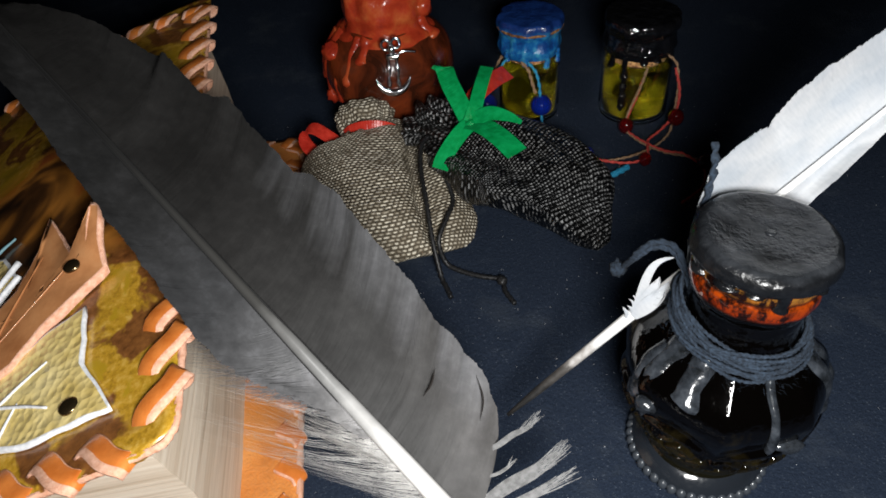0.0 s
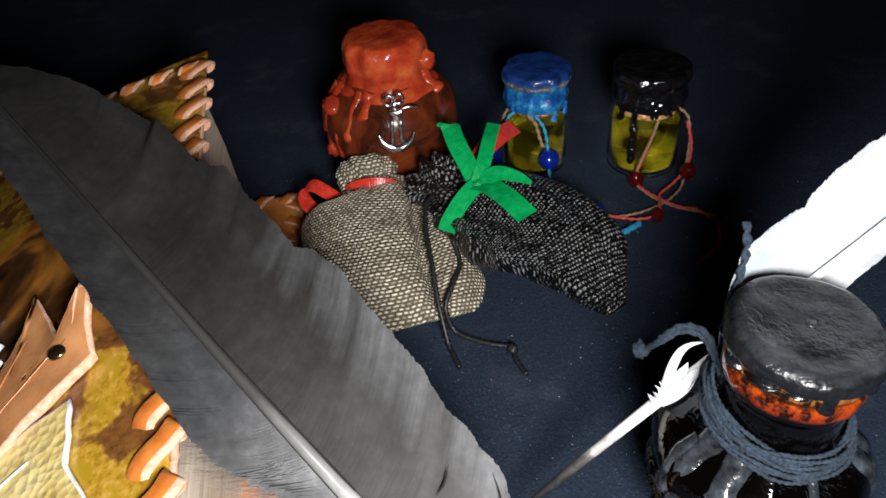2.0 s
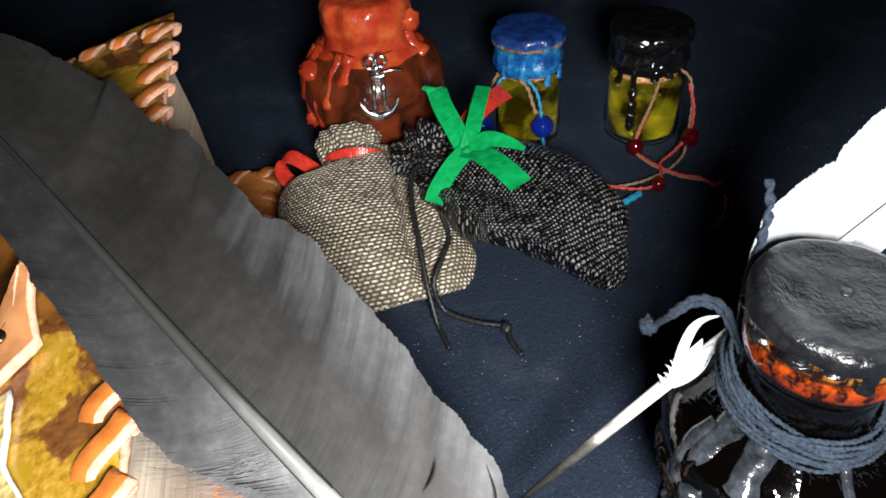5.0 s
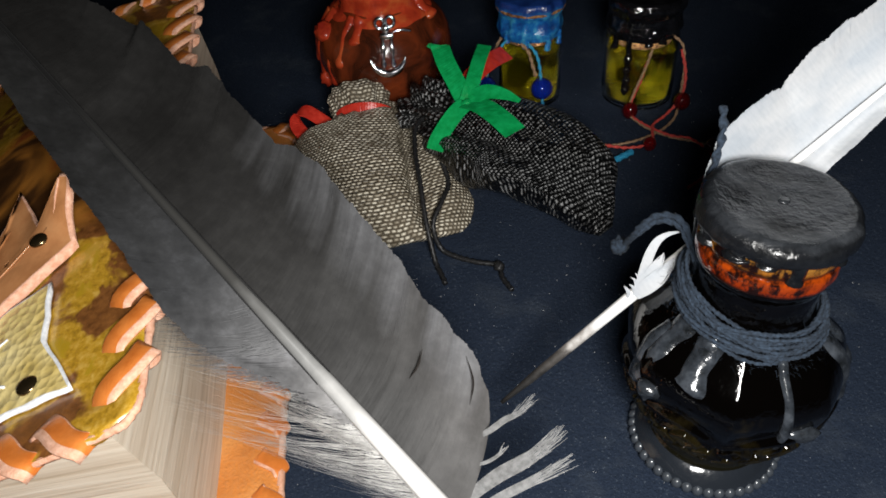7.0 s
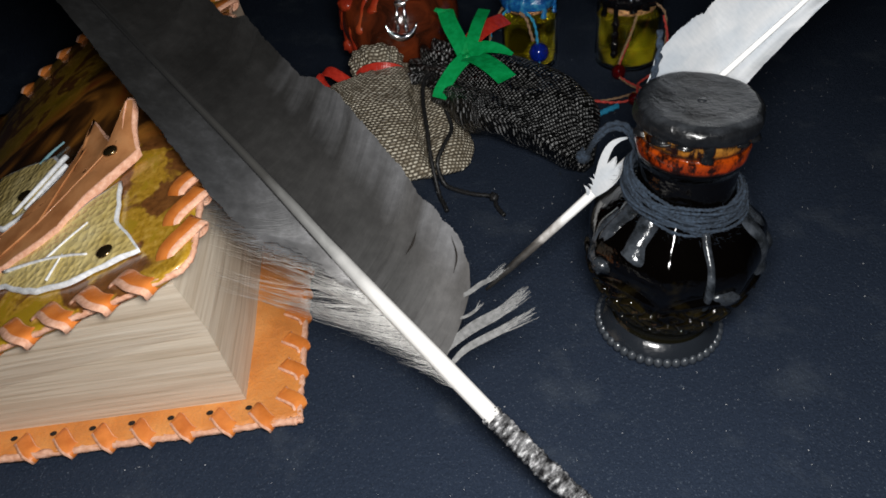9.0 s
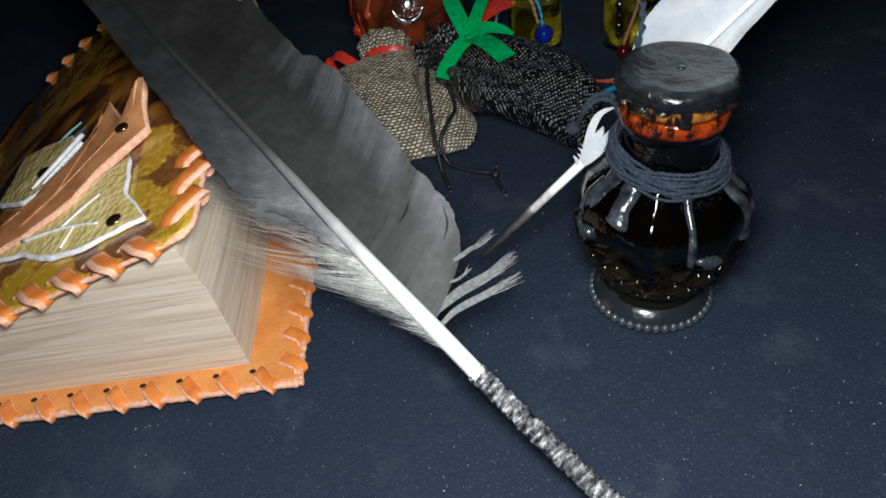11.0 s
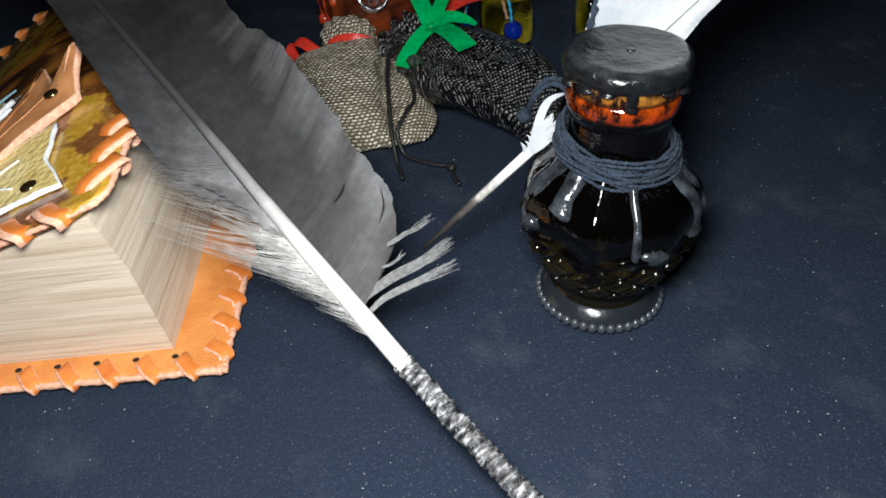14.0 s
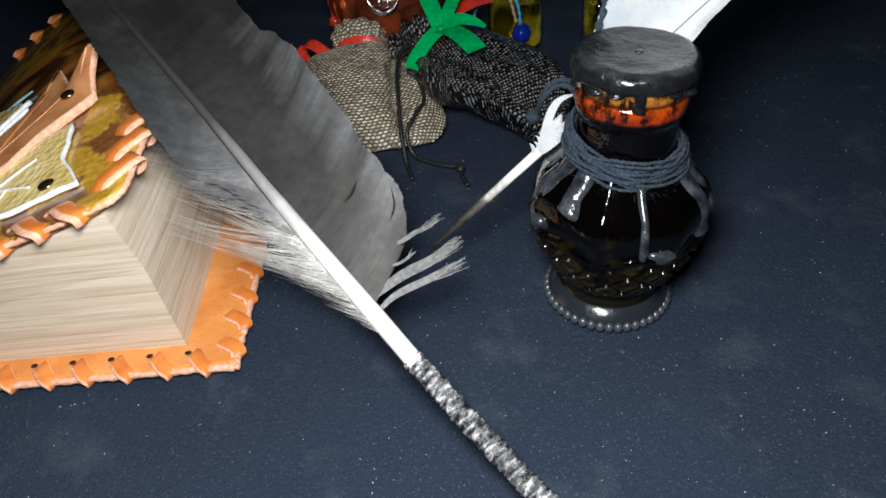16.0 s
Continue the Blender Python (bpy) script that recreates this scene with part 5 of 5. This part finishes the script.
part("glass_body", turned([(0.0001, 0.001), (0.0210, 0.001), (0.0240, 0.0035), (0.0275, 0.011), (0.0335, 0.0215), (0.0375, 0.034), (0.0385, 0.044), (0.0365, 0.054), (0.0310, 0.0625), (0.0245, 0.0675), (0.0215, 0.070), (0.0001, 0.0705)], 96, lumpy(0.0012, 2.0, 2), 80), red_glass, red_jar, "brown glass smeared with red wax")


def red_r(z):
    return table_of([(0.0, 0.0235), (0.011, 0.0275), (0.0215, 0.0335), (0.034, 0.0375), (0.044, 0.0385), (0.054, 0.0365), (0.0625, 0.031), (0.0675, 0.0255), (0.075, 0.0235), (0.09, 0.0225)], z)


red_cap = part("wax_cap", turned([(0.0300, 0.0600), (0.0285, 0.0655), (0.0240, 0.0690), (0.0228, 0.0730), (0.0235, 0.0780), (0.0230, 0.0835), (0.0226, 0.0880), (0.0208, 0.0912), (0.0180, 0.0926), (0.0100, 0.0929), (0.0001, 0.0928)], 96, lumpy(0.0022, 2.6, 9), 70), red_wax, red_jar, "thick glossy red wax over lid and neck")
for deg, top, low, wid in ((-165, 0.066, 0.026, 0.0058), (-176, 0.064, 0.034, 0.0062), (-124, 0.068, 0.043, 0.0034), (-110, 0.069, 0.056, 0.0040), (-16, 0.074, 0.060, 0.0046), (-140, 0.052, 0.030, 0.0024), (60, 0.07, 0.045, 0.004), (120, 0.07, 0.04, 0.004)):
    drip(deg, top, low, wid, red_jar, red_r, red_wax, 3, 0.68)
part("wax_drip", ball((-0.0300, -0.0145, 0.0590), 0.0066, 14, (1, 1, 0.8), 0.5), red_wax, red_jar)
part("wax_drip", ball((0.0230, -0.0060, 0.0790), 0.0050, 14, (1, 1, 1.1), 0.5), red_wax, red_jar)
part("wax_drip", ball((-0.0345, -0.0120, 0.0290), 0.0040, 14, (1, 1, 1.2), 0.5), red_wax, red_jar)

# silver anchor on the red jar's front: a crescent, two thin shanks, ring and crossbar
anchor = thing("anchor_charm", "bright silver anchor charm hanging on the red jar", "charm", pose(-0.0275, 0.3660, 0.0560, -9, 0, 4) @ Matrix.Diagonal((1.04, 1.1, 1.22, 1)))
arc = [(0.0092 * math.sin(a), -0.001, -0.0035 - 0.0085 * math.cos(a) + 0.0035) for a in [radians(-80 + 160 * k / 12) for k in range(13)]]
part("fluke_arc", tube(arc, lambda f: 0.0003 + 0.0017 * math.sin(math.pi * f), 40, 10, wobble=0.0002), silver, anchor)
part("shank", tube([(-0.0022, -0.0012, -0.0055), (-0.0018, -0.0016, 0.001), (-0.0012, -0.0012, 0.0090)], lambda f: 0.0010 + 0.0003 * math.sin(f * 14), 24, 8), silver, anchor)
part("shank", tube([(0.0028, -0.0012, -0.0055), (0.0028, -0.0016, 0.001), (0.0030, -0.0012, 0.0090)], lambda f: 0.0010 + 0.0003 * math.sin(f * 14), 24, 8), silver, anchor)
part("crossbar", tube([(-0.0022, -0.0012, 0.0085), (0.0010, -0.0016, 0.0080), (0.0040, -0.0012, 0.0085)], 0.0015, 16, 8, wobble=0.0003), silver, anchor)
for x, z in ((-0.0022, 0.0135), (0.0030, 0.0140)):
    part("ring", tube([(x + 0.0022 * math.cos(a), -0.0012, z + 0.0022 * math.sin(a)) for a in [2 * math.pi * k / 12 for k in range(13)]], 0.0008, 26, 8), silver, anchor)
part("bail", ball((0.0005, -0.001, 0.0112), 0.0021, 12, (1, 0.8, 1), 0.4), silver, anchor)
part("wire", tube([(0.0040, -0.0012, 0.0095), (0.0080, -0.0008, 0.0100), (0.0130, 0.0000, 0.0092)], 0.0006, 16, 6), silver, anchor)


def small_jar(name, label, at, r, wax, wax_label, drips, cork_low):
    jar = thing(name, label, "jar", pose(at[0], at[1], 0), group="corked spell jars")
    body = part("glass_wall", turned([(0.0001, 0.0008), (r * 0.86, 0.0008), (r, 0.0035), (r, 0.0200), (r, 0.0380), (r * 0.97, 0.0440), (r * 0.88, 0.0480), (r * 0.87, 0.0520), (r * 0.80, 0.0525), (r * 0.80, 0.0480), (r * 0.90, 0.0430), (r * 0.93, 0.0360), (r * 0.93, 0.0060), (r * 0.80, 0.0035), (0.0001, 0.0035)], 64, None, 90), clear_glass, jar, "clear glass")
    body.visible_shadow = False
    drop = part("oil", turned([(0.0001, 0.0038), (r * 0.78, 0.0040), (r * 0.915, 0.0066), (r * 0.915, 0.0200), (r * 0.915, 0.0330), (r * 0.90, 0.0338), (0.0001, 0.0336)], 48, None, 40), oil, jar, "yellow-green oil")
    drop.visible_shadow = False
    part("cork", turned([(0.0001, cork_low), (r * 0.74, cork_low), (r * 0.78, 0.0470), (r * 0.80, 0.0560), (0.0001, 0.0562)], 40, lumpy(0.0005, 3, 4), 24), cork, jar, "brown cork under the wax")
    part("wax_cap", turned([(r * 0.98, 0.0430), (r * 1.03, 0.0470), (r * 0.98, 0.0510), (r * 0.96, 0.0550), (r * 1.03, 0.0580), (r * 1.05, 0.0610), (r * 1.00, 0.0640), (r * 0.88, 0.0648), (r * 0.4, 0.0650), (0.0001, 0.0651)], 80, lumpy(0.0016, 3.4, at[0] * 100), 50), wax, jar, wax_label)
    for deg, top, low, wid in drips:
        drip(deg, top, low, wid, jar, lambda z: r * 1.0 + 0.0004, wax, 5)
    return jar


blue_jar = small_jar("blue_wax_jar", "small glass jar of yellow oil sealed with blue wax", (0.0500, 0.4140), 0.0185, blue_wax, "dark blue wax over the cork", ((-100, 0.047, 0.040, 0.0018), (-60, 0.047, 0.037, 0.0020), (-140, 0.047, 0.041, 0.0018), (-30, 0.047, 0.038, 0.0016), (60, 0.047, 0.035, 0.002)), 0.0390)
part("cap_rim", tube([(0.0192 * math.cos(a), 0.0192 * math.sin(a), 0.0592) for a in [radians(-170 + 160 * k / 14) for k in range(15)]], 0.0008, 50, 6, wobble=0.0004), cork, blue_jar)
black_jar = small_jar("black_wax_jar", "small glass jar of yellow oil sealed with black wax", (0.1140, 0.4100), 0.0208, jet_wax, "glossy black wax over the cork", ((-120, 0.047, 0.012, 0.0020), (-90, 0.047, 0.041, 0.0022), (-70, 0.047, 0.042, 0.0022), (-145, 0.047, 0.036, 0.002), (-40, 0.047, 0.041, 0.0018), (80, 0.047, 0.03, 0.002)), 0.0370)
for z in (0.034, 0.027, 0.020, 0.014):
    part("wax_drip", ball((0.0214 * math.cos(radians(-119)), 0.0214 * math.sin(radians(-119)), z), 0.0024, 12, (1, 1, 1.2), 0.5), jet_wax, black_jar)

# ---- twine, threads and beads ----
charm_blue = thing("blue_bead_string", "jute and turquoise thread with blue glass beads", "beaded string")
part("twine", tube([(0.0330, 0.4030, 0.0440), (0.0290, 0.3960, 0.0400), (0.0260, 0.3920, 0.0350), (0.0245, 0.3880, 0.0300), (0.0236, 0.3855, 0.0240)], 0.0010, 60, 8, 2, 0.5, 0.0042, 0.00035), jute, charm_blue)
part("thread", tube([(0.0360, 0.3980, 0.0450), (0.0310, 0.3955, 0.0400), (0.0265, 0.3915, 0.0355), (0.0238, 0.3860, 0.0250)], 0.0009, 50, 8, 2, 0.5, 0.0042, 0.00035), blue_thread, charm_blue)
part("twine", tube([(0.0440, 0.3950, 0.0440), (0.0480, 0.3920, 0.0400), (0.0500, 0.3900, 0.0340), (0.0520, 0.3860, 0.0280)], 0.0012, 50, 8, 2, 0.5, 0.0042, 0.00035), jute, charm_blue)
part("thread", tube([(0.0480, 0.3940, 0.0440), (0.0520, 0.3900, 0.0400), (0.0540, 0.3860, 0.0340), (0.0545, 0.3840, 0.0280), (0.0553, 0.3835, 0.0200), (0.0565, 0.3780, 0.0100), (0.0620, 0.3700, 0.0040), (0.0720, 0.3640, 0.0020), (0.0800, 0.3560, 0.0020)], 0.0011, 80, 8, 2, 0.5, 0.0042, 0.00035), blue_thread, charm_blue)
part("bead", ball((0.0236, 0.3850, 0.0230), 0.0062, 24), blue_bead, charm_blue, "blue glass bead")
part("bead", ball((0.0553, 0.3835, 0.0215), 0.0062, 24), blue_bead, charm_blue, "blue glass bead")
part("bead", ball((0.0800, 0.3560, 0.0048), 0.0042, 20), blue_bead, charm_blue, "blue glass bead")
part("thread_end", tube([(0.0800, 0.3380, 0.0015), (0.0890, 0.3370, 0.0022), (0.0960, 0.3410, 0.0025), (0.1020, 0.3460, 0.0020)], 0.0021, 40, 8, 3, 0.3, 0.005), blue_thread, charm_blue)

charm_red = thing("red_bead_string", "jute and red thread with dark red beads trailing on cloth", "beaded string")
part("twine", tube([(0.1160, 0.3890, 0.0400), (0.1130, 0.3870, 0.0300), (0.1090, 0.3850, 0.0200), (0.1060, 0.3840, 0.0100), (0.1050, 0.3820, 0.0040), (0.1130, 0.3700, 0.0022), (0.1240, 0.3590, 0.0025), (0.1380, 0.3530, 0.0022), (0.1450, 0.3460, 0.0022), (0.1450, 0.3330, 0.0020), (0.1360, 0.3200, 0.0018), (0.1250, 0.3120, 0.0018)], 0.0009, 160, 8, 2, 0.5, 0.0042, 0.00035), jute, charm_red)
part("thread", tube([(0.1140, 0.3885, 0.0330), (0.1110, 0.3860, 0.0230), (0.1065, 0.3838, 0.0100), (0.1062, 0.3810, 0.0040), (0.1140, 0.3690, 0.0034), (0.1250, 0.3580, 0.0036), (0.1340, 0.3560, 0.0030), (0.1390, 0.3500, 0.0028), (0.1430, 0.3400, 0.0028), (0.1380, 0.3240, 0.0028), (0.1250, 0.3115, 0.0026)], 0.0009, 140, 8, 2, 0.5, 0.0042, 0.00035), red_thread, charm_red)
part("twine", tube([(0.1280, 0.3940, 0.0450), (0.1330, 0.3920, 0.0400), (0.1345, 0.3880, 0.0300), (0.1335, 0.3830, 0.0200), (0.1320, 0.3780, 0.0140), (0.1290, 0.3720, 0.0060), (0.1200, 0.3640, 0.0030), (0.1080, 0.3570, 0.0025), (0.0950, 0.3530, 0.0022), (0.0840, 0.3530, 0.0020)], 0.0009, 140, 8, 2, 0.5, 0.0042, 0.00035), jute, charm_red)
part("thread", tube([(0.1325, 0.3915, 0.0380), (0.1350, 0.3850, 0.0270), (0.1330, 0.3790, 0.0160), (0.1260, 0.3760, 0.0070), (0.1180, 0.3710, 0.0034), (0.1160, 0.3640, 0.0034), (0.1140, 0.3540, 0.0030), (0.1060, 0.3490, 0.0030), (0.0960, 0.3500, 0.0026), (0.0820, 0.3550, 0.0024)], 0.0010, 140, 8, 2, 0.5, 0.0042, 0.00035), red_thread, charm_red)
for c, r in (((0.1062, 0.3832, 0.0052), 0.0046), ((0.1330, 0.3765, 0.0140), 0.0046), ((0.1440, 0.3440, 0.0046), 0.0044), ((0.1120, 0.3500, 0.0040), 0.0036)):
    part("bead", ball(c, r, 18, (1, 1, 1.15)), red_bead, charm_red, "dark red glass bead")

# ---- lint on the cloth ----
rnd = random.Random(77)
verts, faces = [], []
for k in range(900):
    x, y = rnd.uniform(-0.12, 0.34), rnd.uniform(-0.05, 0.42)
    a, long, thin = rnd.random() * 6.28, rnd.choice((0.00010, 0.00012, 0.00015, 0.0003)), 0.00009
    dx, dy = math.cos(a), math.sin(a)
    b = len(verts)
    for p, q in ((-1, -1), (1, -1), (1, 1), (-1, 1)):
        verts.append((x + dx * long * p - dy * thin * q, y + dy * long * p + dx * thin * q, 0.0006))
    verts.append((x, y, 0.0009))
    faces += [(b, b + 1, b + 4), (b + 1, b + 2, b + 4), (b + 2, b + 3, b + 4), (b + 3, b, b + 4)]
tagged(part("lint", (verts, faces), lint_mat), "pale specks of lint scattered over the black cloth", "lint", kind="stuff")
